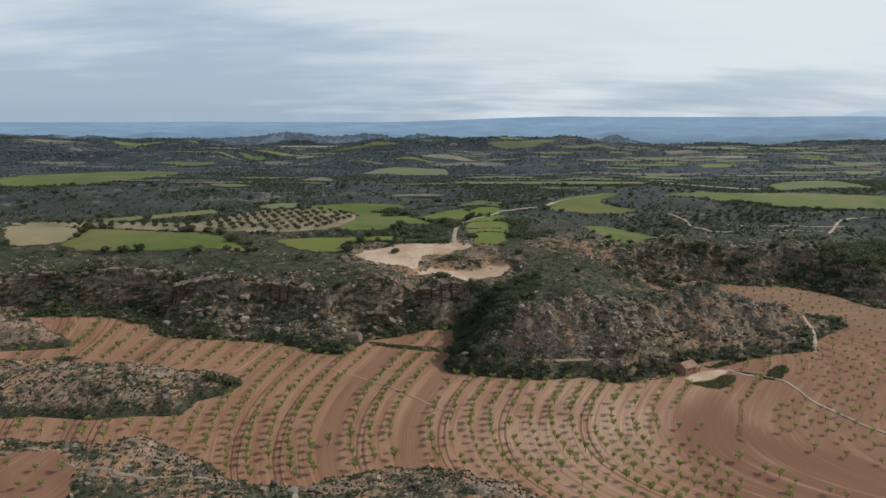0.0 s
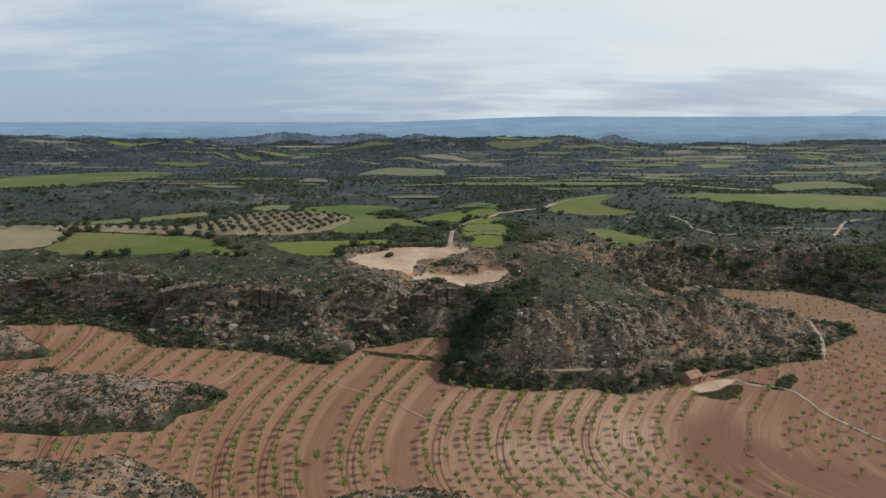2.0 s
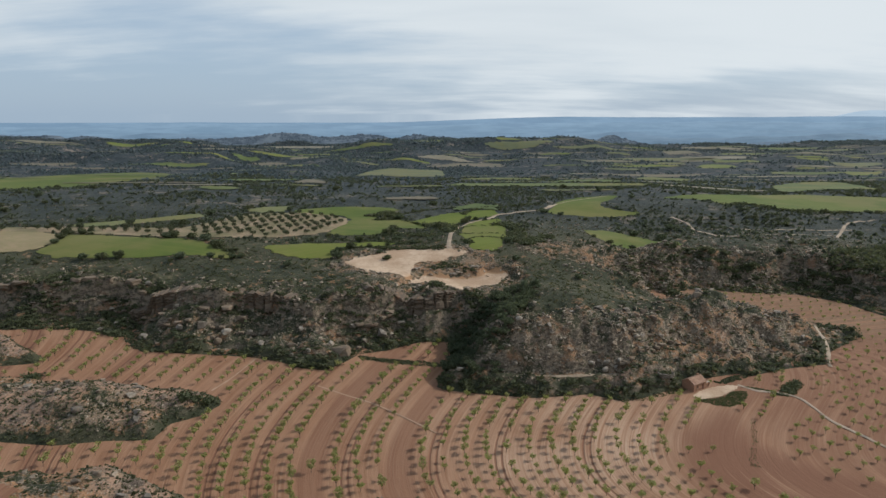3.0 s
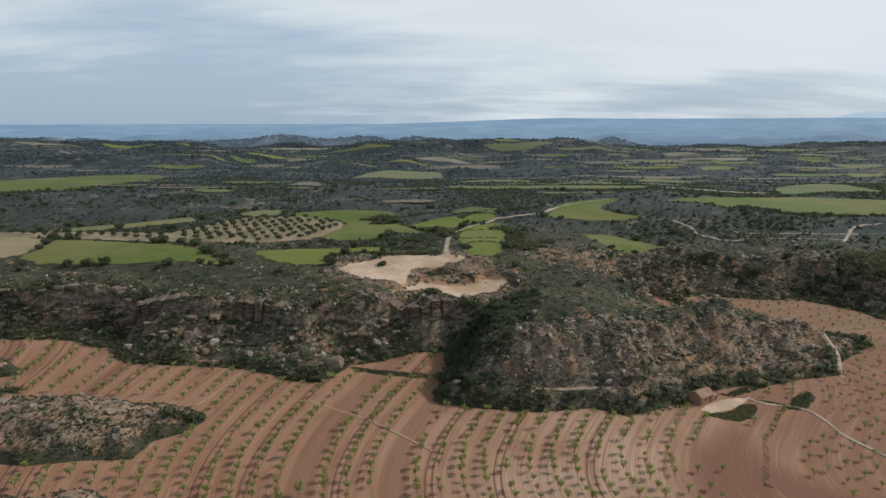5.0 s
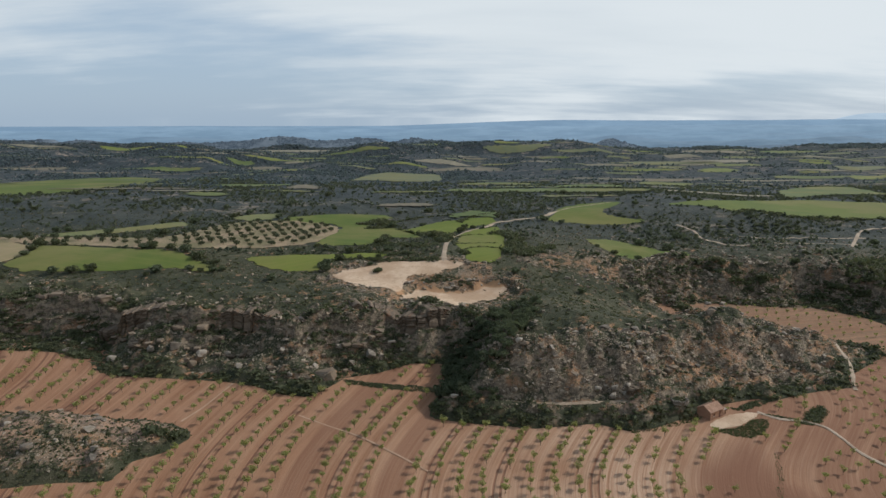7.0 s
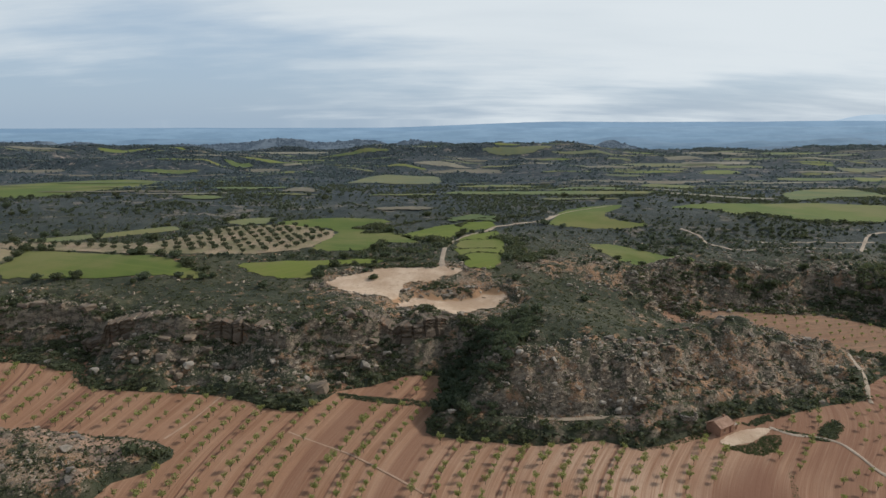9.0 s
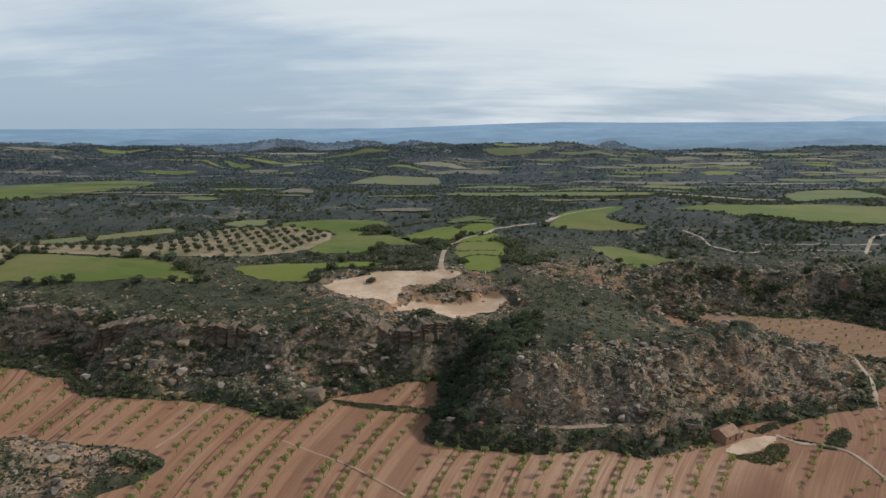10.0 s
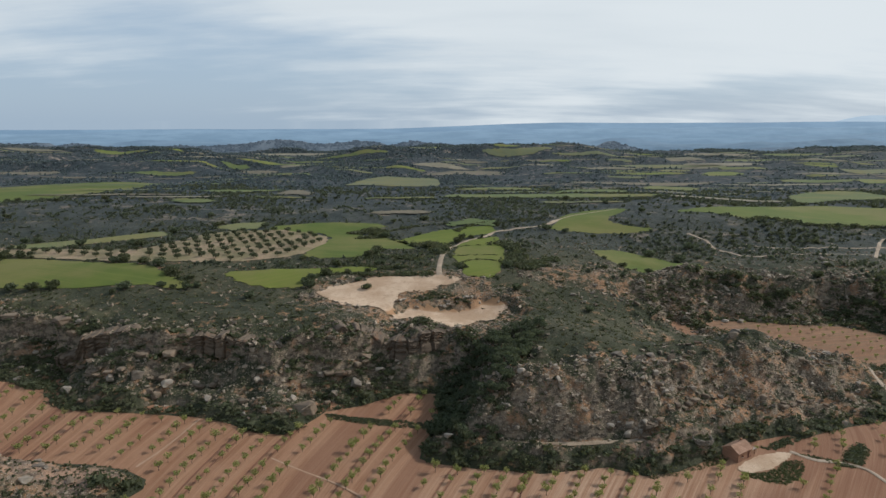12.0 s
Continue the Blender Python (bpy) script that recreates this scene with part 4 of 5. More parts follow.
def hill_woods():
    """Trees along the hills that close the plain; like the hills they glow in a painted haze colour."""
    r = np.random.default_rng(171)
    n = 2600
    x = r.uniform(-0.75, 0.33, n) * 2400
    top = HILLS(x, 2400) + 8 + 9.0 * relief(x, x * 0 + 5, 140, 151, 6, 0.5)
    s = r.random(n) ** 0.7
    foot = top * 0.5 - 18
    y = 2350 + 50 * s
    z = foot * (1 - s) + top * s
    size = 3.5 + 6 * r.random(n) ** 2
    v = np.array([(1, 0, 0), (-0.5, 0.87, 0), (-0.5, -0.87, 0), (0.45, 0.2, 0.8), (-0.35, 0.3, 0.7), (-0.1, -0.45, 0.75)])
    f = np.array([(0, 1, 4), (0, 4, 3), (1, 2, 5), (1, 5, 4), (2, 0, 3), (2, 3, 5), (3, 4, 5)])
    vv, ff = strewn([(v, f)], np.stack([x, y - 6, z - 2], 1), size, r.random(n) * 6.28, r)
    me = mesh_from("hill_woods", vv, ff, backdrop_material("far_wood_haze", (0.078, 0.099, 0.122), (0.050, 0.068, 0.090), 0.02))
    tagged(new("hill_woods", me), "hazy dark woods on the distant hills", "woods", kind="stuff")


hill_woods()


# ---- where things may stand ----
HUT_CORNER, HUT_LONG, HUT_WIDE, HUT_TURN = Vector((89.0, 226.6)), 6.6, 5.0, 33.0
HEDGE_PLANS = [[(-29, 248), (-19, 246), (-5, 245), (5, 243), (3, 240), (-10, 241.5), (-21, 243.5), (-28, 245)],
               [(87, 221.5), (93, 222), (99, 224.5), (103, 228), (108, 229), (107, 225), (102, 219), (97, 217), (92, 218.5)],
               [(107, 231.6), (112, 230), (118, 226.3), (122, 225), (122.5, 226.5), (117, 229.6), (110, 231.8)],
               [(120, 229), (126, 235), (131, 238), (130, 234), (124, 227.5)],
               [(99, 234.5), (105, 238), (112, 241), (115, 241), (109, 236.5), (102, 233.5)],
               [(100.5, 209), (102, 209), (98, 198), (92, 187), (91.5, 183), (89, 183), (90, 187), (96, 198)],
               [(62, 220), (70, 222.5), (77, 227), (86, 231), (88, 228), (78, 223.5), (70, 220), (62, 218)]]
GULLY_PLAN = [(5, 258), (2, 232), (8, 226), (22, 225), (27, 238), (34, 252), (42, 272), (40, 282), (26, 278), (10, 268)]


def free_ground(x, y, out, margin=0.5):
    ok = out > margin
    for poly in FLAT + [YARD_PLAN]:
        box = np.array(poly)
        near = (x > box[:, 0].min()) & (x < box[:, 0].max()) & (y > box[:, 1].min()) & (y < box[:, 1].max())
        if near.any():
            ok[near] &= ~inside(poly, x[near], y[near])
    for name, width, line in TRACKS:
        ok &= edge_distance(rounded(line, 4, False), x, y, False) > width * 0.5 + 0.7
    c = (x - HUT_CORNER.x, y - HUT_CORNER.y)
    a = radians(HUT_TURN)
    u, v = c[0] * math.cos(a) + c[1] * math.sin(a), -c[0] * math.sin(a) + c[1] * math.cos(a)
    return ok & ~((u > -2) & (u < HUT_LONG + 3) & (v > -2) & (v < HUT_WIDE + 2))


def island_depth(x, y):
    d = np.full(np.shape(x), -1e9)
    for poly, _ in ISLANDS:
        d = np.maximum(d, depth_in(poly, x, y))
    return d


def candidates(count, y0, y1, rng, spread=0.74):
    y = np.sqrt(rng.random(count) * (y1 ** 2 - y0 ** 2) + y0 ** 2)
    x = (rng.random(count) * 2 - 1) * (spread * (y + 5) + 12)
    return x, y


def clumped(count, rng, lobes, leaf, core=0.62, spread=0.5, flat=0.75, height_share=0.62):
    """A bush of radius about 1: a dark heart and leaf sprays over a few lobes."""
    a = rng.random(lobes) * 6.28
    r = spread * np.sqrt(rng.random(lobes))
    centres = np.stack([r * np.cos(a), r * np.sin(a), height_share * (0.35 + 0.55 * rng.random(lobes))], 1)
    v, f = ico(1)
    v = v * (1 + 0.30 * rng.normal(size=(len(v), 1))) * np.array([1.25, 0.9, 1.0])
    heart = v * np.array([core, core, core * flat]) + np.array([0, 0, core * flat * 0.72])
    lv, lf = leaves(centres, 0.55, count, leaf, rng, flat)
    lv[:, 2] = np.maximum(lv[:, 2], 0.02)
    return merged([(heart, f), (lv, lf)])


def small_bush(count, rng, leaf):
    v = np.array([(1, 0, 0), (-0.5, 0.87, 0), (-0.5, -0.87, 0), (0.45, 0.2, 0.8), (-0.35, 0.3, 0.7), (-0.1, -0.45, 0.75)]) * 0.62
    v = v * (1 + 0.25 * rng.normal(size=(6, 1)))
    f = np.array([(0, 1, 4), (0, 4, 3), (1, 2, 5), (1, 5, 4), (2, 0, 3), (2, 3, 5), (3, 4, 5)])
    lv, lf = leaves([(0, 0, 0.4), (0.3, 0.1, 0.35), (-0.3, -0.1, 0.35)], 0.5, count, leaf, rng, 0.8)
    lv[:, 2] = np.maximum(lv[:, 2], 0.02)
    return merged([(v, f), (lv, lf)])


rng = np.random.default_rng(7)
BUSHES = [clumped(30, rng, 7, 0.20, 0.50, 0.95, 0.6, 0.5) for _ in range(7)]
LITTLE = [small_bush(12, rng, 0.30) for _ in range(5)]
FAR_TREES = [small_bush(4, rng, 0.42) for _ in range(4)]


def stone_shape(rng, points=15, boxy=0.55):
    """An angular block: the hull of a few points on a rounded box."""
    p = rng.normal(size=(points, 3))
    p /= np.linalg.norm(p, axis=1)[:, None]
    p = np.sign(p) * np.abs(p) ** boxy * np.array([1.0, 0.85, 0.75]) * (0.82 + 0.25 * rng.random((points, 1)))
    bm = bmesh.new()
    for q in p:
        bm.verts.new(q)
    hull = bmesh.ops.convex_hull(bm, input=bm.verts)
    bmesh.ops.delete(bm, geom=[e for e in hull["geom_interior"] if isinstance(e, bmesh.types.BMVert)], context="VERTS")
    bmesh.ops.bevel(bm, geom=bm.edges[:], offset=0.05, segments=1, affect="EDGES")
    bmesh.ops.triangulate(bm, faces=bm.faces[:])
    bm.verts.index_update()
    v = np.array([q.co[:] for q in bm.verts])
    f = np.array([[q.index for q in t.verts] for t in bm.faces])
    bm.free()
    return v, f


def chip(rng):
    """An angular fragment: a box knocked out of true."""
    v = np.array([(x, y, z) for z in (-1, 1) for y in (-1, 1) for x in (-1, 1)], float) * np.array([1.0, 0.75, 0.6]) * 0.62
    v = v + 0.22 * rng.normal(size=v.shape)
    q = [(0, 2, 3, 1), (4, 5, 7, 6), (0, 1, 5, 4), (1, 3, 7, 5), (3, 2, 6, 7), (2, 0, 4, 6)]
    return v, np.array([t for a, b, c, d in q for t in ((a, b, c), (a, c, d))])


STONES = [chip(rng) for _ in range(14)]


# ---- stones on the slopes ----
def build_stones():
    r = np.random.default_rng(21)
    x, y = candidates(150000, 138, 420, r)
    h, out = height(x, y)
    isl = island_depth(x, y)
    band = relief(x, y, 16, 81, 3)
    p = (0.30 * smooth(3, 9, out) * (1 - smooth(24, 40, out)) + 0.010) * smooth(-0.8, 0.5, band)
    spur = smooth(14, 24, x) * (1 - smooth(110, 150, x)) * smooth(5, 9, out) * (1 - smooth(22, 28, out)) * (y < 300)
    p = np.maximum(p, 0.10 * spur)
    # fewer pale stones on the west scarp, to imitate cloud shade there
    p = p * (1 - 0.70 * (1 - smooth(-60, 0, x)) * (out < 34))
    p = np.where(isl > 0, 0.025 * smooth(-0.3, 0.6, band), p)
    p = p * np.where((x > 8) & (y < 300) & (isl < 0), 0.42, 1.0)
    p = p + 0.20 * smooth(326, 332, y) * (1 - smooth(346, 354, y)) * smooth(34, 50, x) * (1 - smooth(170, 210, x)) * smooth(-0.4, 0.4, band)
    p = p + 0.10 * smooth(-16, -1, depth_in(QUARRY_PLAN, x, y)) * smooth(-0.3, 0.4, band)
    p = p + 0.22 * (smooth(15, 18, out) * (1 - smooth(21, 27, out))) * (isl < 0) * (0.35 + 0.65 * smooth(-60, 0, x))
    p = p + 0.16 * smooth(8, 16, x) * (1 - smooth(58, 70, x)) * smooth(222, 228, y) * (1 - smooth(246, 256, y)) * smooth(4, 8, out)
    keep = (r.random(len(x)) < p * 4.6) & free_ground(x, y, out, 1.0)
    x, y, h = x[keep], y[keep], h[keep]
    size = (0.16 + 0.95 * r.random(len(x)) ** 5.5 + 0.0008 * (y - 140)) * np.where((x > 8) & (y < 300), 0.82, 1.0)
    v, f = strewn(STONES, np.stack([x, y, h + size * 0.15], 1), size, r.random(len(x)) * 6.28, r, 0.6 + 0.6 * r.random(len(x)))
    tagged(new("loose_stones", mesh_from("loose_stones", v, f, CHIP)), "scattered pale grey and tan broken stones on the slopes", "stones", kind="stuff")


build_stones()

BOULDER_MESHES = []
for k in range(8):
    bv, bf = stone_shape(np.random.default_rng(300 + k), 13 + k)
    BOULDER_MESHES.append(mesh_from("boulder", bv, bf, ROCK if k % 3 else LEDGE))


def boulder(x, y, size, turn, squash=0.8, k=0, sink=0.25, label="weathered pale limestone boulder on the scrub slope", group="boulders on the slope"):
    ob = new("boulder", BOULDER_MESHES[k % 8])
    z = max(z_at(x, y), float(low(x, y)))
    ob.matrix_world = Matrix.LocRotScale((x, y, z + size * squash * (0.6 - sink)), Euler((0.15 * math.sin(k * 2.1), 0.15 * math.cos(k * 3.7), turn)), (size, size * 0.9, size * squash))
    return tagged(ob, label, "boulder", group)


def build_boulders():
    r = random.Random(5)
    # the large fallen blocks at the foot of the scarp
    for i, (x, y, s) in enumerate([(-98.5, 256, 2.0), (-90, 256.5, 2.3), (-84, 254, 2.5), (-80.5, 256.5, 2.3), (-21.7, 262.5, 2.5), (-35.5, 246.5, 4.4), (-28, 258, 1.6),
                                   (-19, 270, 2.2), (-14, 268, 1.8), (-66, 250, 1.8), (-54, 248, 1.6), (-47, 244, 1.5), (-112, 255, 1.8), (-30, 254, 1.4), (-40, 251, 1.5),
                                   (-45, 254, 1.3), (-52, 256, 1.6), (-33, 263, 1.5), (-12, 264, 1.3), (-72, 258, 1.6)]):
        boulder(x, y, s, i * 1.3, 0.85, i + 1, label="large pale fallen block at the foot of the scarp", group="fallen blocks below the scarp")
    # blocks strewn over the face of the spur
    for i in range(60):
        a = r.uniform(20, 78)
        foot = 220 + max(0.0, a - 60) * 0.45
        boulder(a, foot + r.uniform(9.5, 20.5), 0.6 + 0.9 * r.random() ** 2, r.uniform(0, 6.3), r.uniform(0.65, 0.95), i, 0.3,
                label="pale limestone block lying on the spur's stony slope", group="blocks on the spur")
    n = 0
    rr = np.random.default_rng(33)
    x, y = candidates(30000, 140, 330, rr)
    h, out = height(x, y)
    isl = island_depth(x, y)
    near = ((out > 2) & (out < 24) & (rr.random(len(x)) < 0.5) | (isl > 3) & (rr.random(len(x)) < 0.25)) & (relief(x, y, 16, 81, 3) > -0.1) & free_ground(x, y, out, 1.2)
    for a, b, i in list(zip(x[near], y[near], isl[near]))[:120]:
        n += 1
        boulder(float(a), float(b), r.uniform(0.9, 1.8), r.uniform(0, 6.3), r.uniform(0.6, 0.95), n, 0.4,
                label="weathered pale limestone boulder on the scrub slope" if i < 0 else "grey limestone boulder on a low rock knob",
                group="boulders on the slope" if i < 0 else "boulders on the rock knobs")


build_boulders()


def build_clearing_stones():
    r = random.Random(51)
    for i in range(34):
        s = r.random()
        x, y = -12 + 36 * s + r.uniform(-2, 2), 309 + 4.5 * s + r.uniform(-2.5, 4)
        boulder(x, y, r.uniform(0.5, 1.2), r.uniform(0, 6.3), 0.75, i, 0.1, "pale broken block on the bank of the levelled clearing", "blocks in the clearing")


build_clearing_stones()


# ---- the sandstone ledge along the brow of the scarp ----
def ledge_block(long, deep, tall, seed):
    """A cracked, layered piece of the ledge with a hollow foot."""
    g = np.random.default_rng(900 + seed)
    v, f = ico(3)
    v = np.sign(v) * np.abs(v) ** 0.26
    for _ in range(3):
        nrm = g.normal(size=3) * np.array([1.0, 1.0, 0.5])
        nrm /= np.linalg.norm(nrm)
        over = v @ nrm - (0.95 + 0.35 * g.random())
        v = v - np.maximum(over, 0)[:, None] * nrm
    v = v * np.array([long, deep, tall]) * 0.5
    front = v[:, 1] < 0
    v[:, 1] += front * (0.10 * np.sin(v[:, 2] * 2.3 + seed) + 0.7 * smooth(0.0, -0.5 * tall, v[:, 2]))
    v[:, 0] += 0.25 * relief(v[:, 1] * 3, v[:, 2] * 3, 3.0, seed, 2)
    v[:, 1] += 0.45 * relief(v[:, 0] * 2, v[:, 2] * 3, 3.0, seed + 5, 3)
    v[:, 2] += 0.30 * relief(v[:, 0] * 2, v[:, 1] * 2, 3.0, seed + 9, 3)
    return mesh_from("ledge_block", v, f, LEDGE)


def build_ledge():
    r = random.Random(12)
    shapes = [ledge_block(r.uniform(4.0, 8.5), 4.6, r.uniform(3.2, 4.8), k) for k in range(9)]
    edge = rounded(FLOOR_EDGE[1:40], 12, False)
    n = 0
    for back_at, scale, bar in ((19.0, 1.0, -0.55), (13.0, 0.5, 0.30), (26.0, 0.42, 0.30)):
        walked = 0.0
        for i in range(1, len(edge) - 1):
            (x0, y0), (x1, y1) = edge[i - 1], edge[i]
            walked += math.hypot(x1 - x0, y1 - y0)
            if walked < 5.2 * scale + 0.3:
                continue
            tx, ty = edge[i + 1][0] - x0, edge[i + 1][1] - y0
            ln = math.hypot(tx, ty) + 1e-9
            nx, ny = -ty / ln, tx / ln
            back = back_at + 1.6 * wave(x1, y1, 20, 91)
            px, py = x1 + nx * back, y1 + ny * back
            real = float(-depth_in(LOWLAND, np.array([px]), np.array([py]))[0])
            if (scale == 1.0 and px > -75) or (scale < 1.0 and px < 6 and back_at > 20) or real < back_at * 0.8 or wave(px, py, 26, 95 + int(back_at)) < bar or py > 300 or px > 150:
                continue
            if any(inside(p, np.array([px]), np.array([py]))[0] for p in FLAT):
                continue
            walked = r.uniform(-1.2, 1.2) * scale
            k = n % 9
            sx = scale * r.uniform(0.6, 1.05)
            high = scale * (0.6 if px < -75 else 1.0)
            ob = new("ledge_block", shapes[k])
            ob.matrix_world = Matrix.LocRotScale((px, py, z_at(px + nx * 1.2, py + ny * 1.2) - 1.1 * scale),
                                                 Euler((0, r.uniform(-0.06, 0.06), math.atan2(ty, tx) + r.uniform(-0.3, 0.3))), (sx, scale, high * r.uniform(0.75, 1.1) * (1.0 if scale == 1.0 else 0.7)))
            tagged(ob, "weathered tan sandstone block in the ledge at the scarp's brow" if scale == 1.0 else "small weathered sandstone block bedded in the slope", "rock ledge", "ledge blocks along the brow")
            n += 1


build_ledge()


LEDGE_LINE = [(-124, 272), (-110, 271.5), (-98, 270), (-85, 268.5), (-72, 268), (-60, 266.5), (-49.5, 262.5), (-44, 266), (-39, 268), (-30, 272.5), (-21, 275.5), (-12, 274.5), (-6, 272.5), (2, 276), (9, 283)]


def build_rock_wall():
    """The cracked sandstone wall under the brow, with a lip that overhangs a worn hollow."""
    pts = np.array(rounded(LEDGE_LINE, 42, False))
    d = np.gradient(pts, axis=0)
    d /= np.linalg.norm(d, axis=1)[:, None]
    back = np.stack([-d[:, 1], d[:, 0]], 1)
    walked = np.concatenate([[0], np.cumsum(np.linalg.norm(np.diff(pts, axis=0), axis=1))])
    behind, _ = height(*(pts + back * 3.0).T)
    # blocks of uneven length, parted by cracks, each standing out by its own amount
    run = walked / 4.6 + 0.45 * relief(walked, walked * 0, 13, 121, 2)
    block = np.floor(run)
    gap = np.abs(run - block - 0.5)
    notch = 1.1 * smooth(0.40, 0.49, gap)
    jut = 1.3 * (lattice(block, block * 0 + 3, 127) - 0.5)
    top = behind + 0.35 + 0.9 * (lattice(block, block * 0 + 5, 129) - 0.5) - 0.7 * notch
    tall = 3.6 + 1.6 * lattice(block, block * 0 + 9, 131)
    hollow = 1.5 * smooth(-0.1, 0.4, relief(walked, walked * 0 + 15, 26, 129, 2))
    rows = []
    profile = [(-4.5, -0.10), (-2.0, -0.05), (-0.5, 0.0)] + [(0.25 - 0.35 * (k % 3 == 2) - 0.02 * k, 0.05 + 0.085 * k) for k in range(12)] + [(0.5, 1.15), (0.7, 1.7)]
    for step, (out_by, down) in enumerate(profile):
        worn = hollow * math.exp(-((down - 0.62) / 0.20) ** 2)
        grain = 0.45 * relief(walked, walked * 0 + 20 * step, 2.2, 131, 3)
        push = out_by + (1.5 + jut + grain - notch - worn if down >= 0 else 0.3 * jut)
        z = top - tall * down + 0.22 * relief(walked, walked * 0 + 31 * step, 2.4, 133, 3)
        rows.append(np.column_stack([pts - back * np.reshape(push, (-1, 1)), z]))
    me = mesh_from("cliff", np.concatenate(rows[::-1]), grid_faces(len(pts), len(rows)), LEDGE)
    tagged(new("cliff", me), "cracked tan and rusty sandstone ledge overhanging the scarp", "cliff", kind="structure")


build_rock_wall()


def build_rim_blocks():
    """Grey blocks broken from the low rims round the side valley."""
    r = random.Random(28)
    for line, count, spread in (([(60, 316), (78, 326), (93, 334), (117, 342), (140, 340)], 60, 4.5), ([(150, 352), (168, 372), (190, 388), (206, 398)], 40, 9.0), ([(36, 247), (48, 245), (62, 251), (76, 258), (97, 269), (113, 274), (124, 275)], 34, 2.2)):
        path = rounded(line, 12, False)
        for i in range(count):
            x, y = path[r.randrange(len(path))]
            boulder(x + r.gauss(0, spread), y + r.gauss(0, spread), 0.7 + 1.3 * r.random() ** 2.2, r.uniform(0, 6.3), r.uniform(0.6, 0.95), i, 0.35,
                    "weathered grey limestone block on the rim of a slope", "blocks on the rims")


build_rim_blocks()


# ---- scrub ----
def build_scrub():
    r = np.random.default_rng(41)
    x, y = candidates(70000, 130, 350, r)
    h, out = height(x, y)
    isl = island_depth(x, y)
    patch = relief(x, y, 18, 85, 3)
    foot = 1 - smooth(3, 9, out)
    # scrub of the west scarp, thickened beyond its growth to imitate cloud shade
    west_scarp = np.maximum(1 - smooth(5, 35, x), 0.45 * smooth(300, 325, y)) * smooth(2, 8, out) * (1 - smooth(22, 30, out))
    p = 0.14 + 0.34 * smooth(-0.1, 0.6, patch) + 0.75 * foot + 0.80 * west_scarp * smooth(-0.7, 0.1, patch)
    p = np.where(isl > 0, 0.04 + 0.40 * smooth(0.25, 0.7, patch) + 0.35 * (1 - smooth(0.8, 3, isl)), p)
    # still more bushes at the far west, added to darken that slope
    p = p + 0.5 * (1 - smooth(-110, -70, x)) * smooth(2, 8, out) * (1 - smooth(22, 30, out)) * (isl < 0)
    p = p + 0.45 * smooth(60, 90, x) * smooth(318, 330, y) * smooth(0, 6, out) * smooth(-0.4, 0.2, patch)
    gully = depth_in(GULLY_PLAN, x, y) > 0
    p = np.where(gully, 0.8, p)
    keep = (r.random(len(x)) < p * 0.40) & free_ground(x, y, out, 0.3)
    x, y, h, isl, foot = x[keep], y[keep], h[keep], isl[keep], np.maximum(foot, west_scarp * (patch > 0.0))[keep]
    size = (0.45 + 0.75 * r.random(len(x)) ** 1.8) * np.where(isl > 2, 0.55, 1.0) * (1 + 0.9 * foot * (isl < 0))
    v, f = strewn(BUSHES, np.stack([x, y, np.maximum(h, low(x, y) - 0.1)], 1), size, r.random(len(x)) * 6.28, r, 0.7 + 0.5 * r.random(len(x)))
    tagged(new("scrub", mesh_from("scrub", v, f, SCRUB)), "low dark green rosemary and thorn scrub on the slopes", "scrub", kind="stuff")


build_scrub()


def build_knob_cushions():
    """Small dark cushions of thyme and thorn between the bare rock of the low knobs."""
    r = np.random.default_rng(49)
    x, y = candidates(66000, 130, 275, r)
    isl = island_depth(x, y)
    keep = (isl > 1.0) & ~inside(NEAR_FIELD, x, y)
    x, y = x[keep], y[keep]
    keep = r.random(len(x)) < 0.26 + 0.50 * smooth(-0.4, 0.5, relief(x, y, 14, 87, 3))
    x, y = x[keep], y[keep]
    h, out = height(x, y)
    size = 0.32 + 0.42 * r.random(len(x)) ** 2
    v, f = strewn(LITTLE, np.stack([x, y, np.maximum(h, low(x, y) - 0.1)], 1), size, r.random(len(x)) * 6.28, r, 0.7 + 0.4 * r.random(len(x)))
    tagged(new("cushion_scrub", mesh_from("cushion_scrub", v, f, SCRUB)), "small dark cushions of thorn scrub on bare rock knobs", "scrub", kind="stuff")


build_knob_cushions()


def build_tufts():
    """Grass and thyme cushions, too small to tell apart."""
    r = np.random.default_rng(45)
    tufts = [leaves([(0, 0, 0.25)], 0.5, 5, 0.42, r, 0.5) for _ in range(6)]
    tufts = [(np.maximum(v, np.array([-9, -9, 0.0])), f) for v, f in tufts]
    x, y = candidates(30000, 150, 480, r)
    h, out = height(x, y)
    keep = (r.random(len(x)) < 0.15 + 0.7 * smooth(-0.5, 0.5, relief(x, y, 25, 83, 3))) & free_ground(x, y, out, 0.5)
    x, y, h = x[keep], y[keep], h[keep]
    v, f = strewn(tufts, np.stack([x, y, h], 1), 0.35 + 0.55 * r.random(len(x)), r.random(len(x)) * 6.28, r)
    tagged(new("grass_tufts", mesh_from("grass_tufts", v, f, TUFT)), "olive and straw grass tufts and thyme cushions", "grass", kind="stuff")


build_tufts()


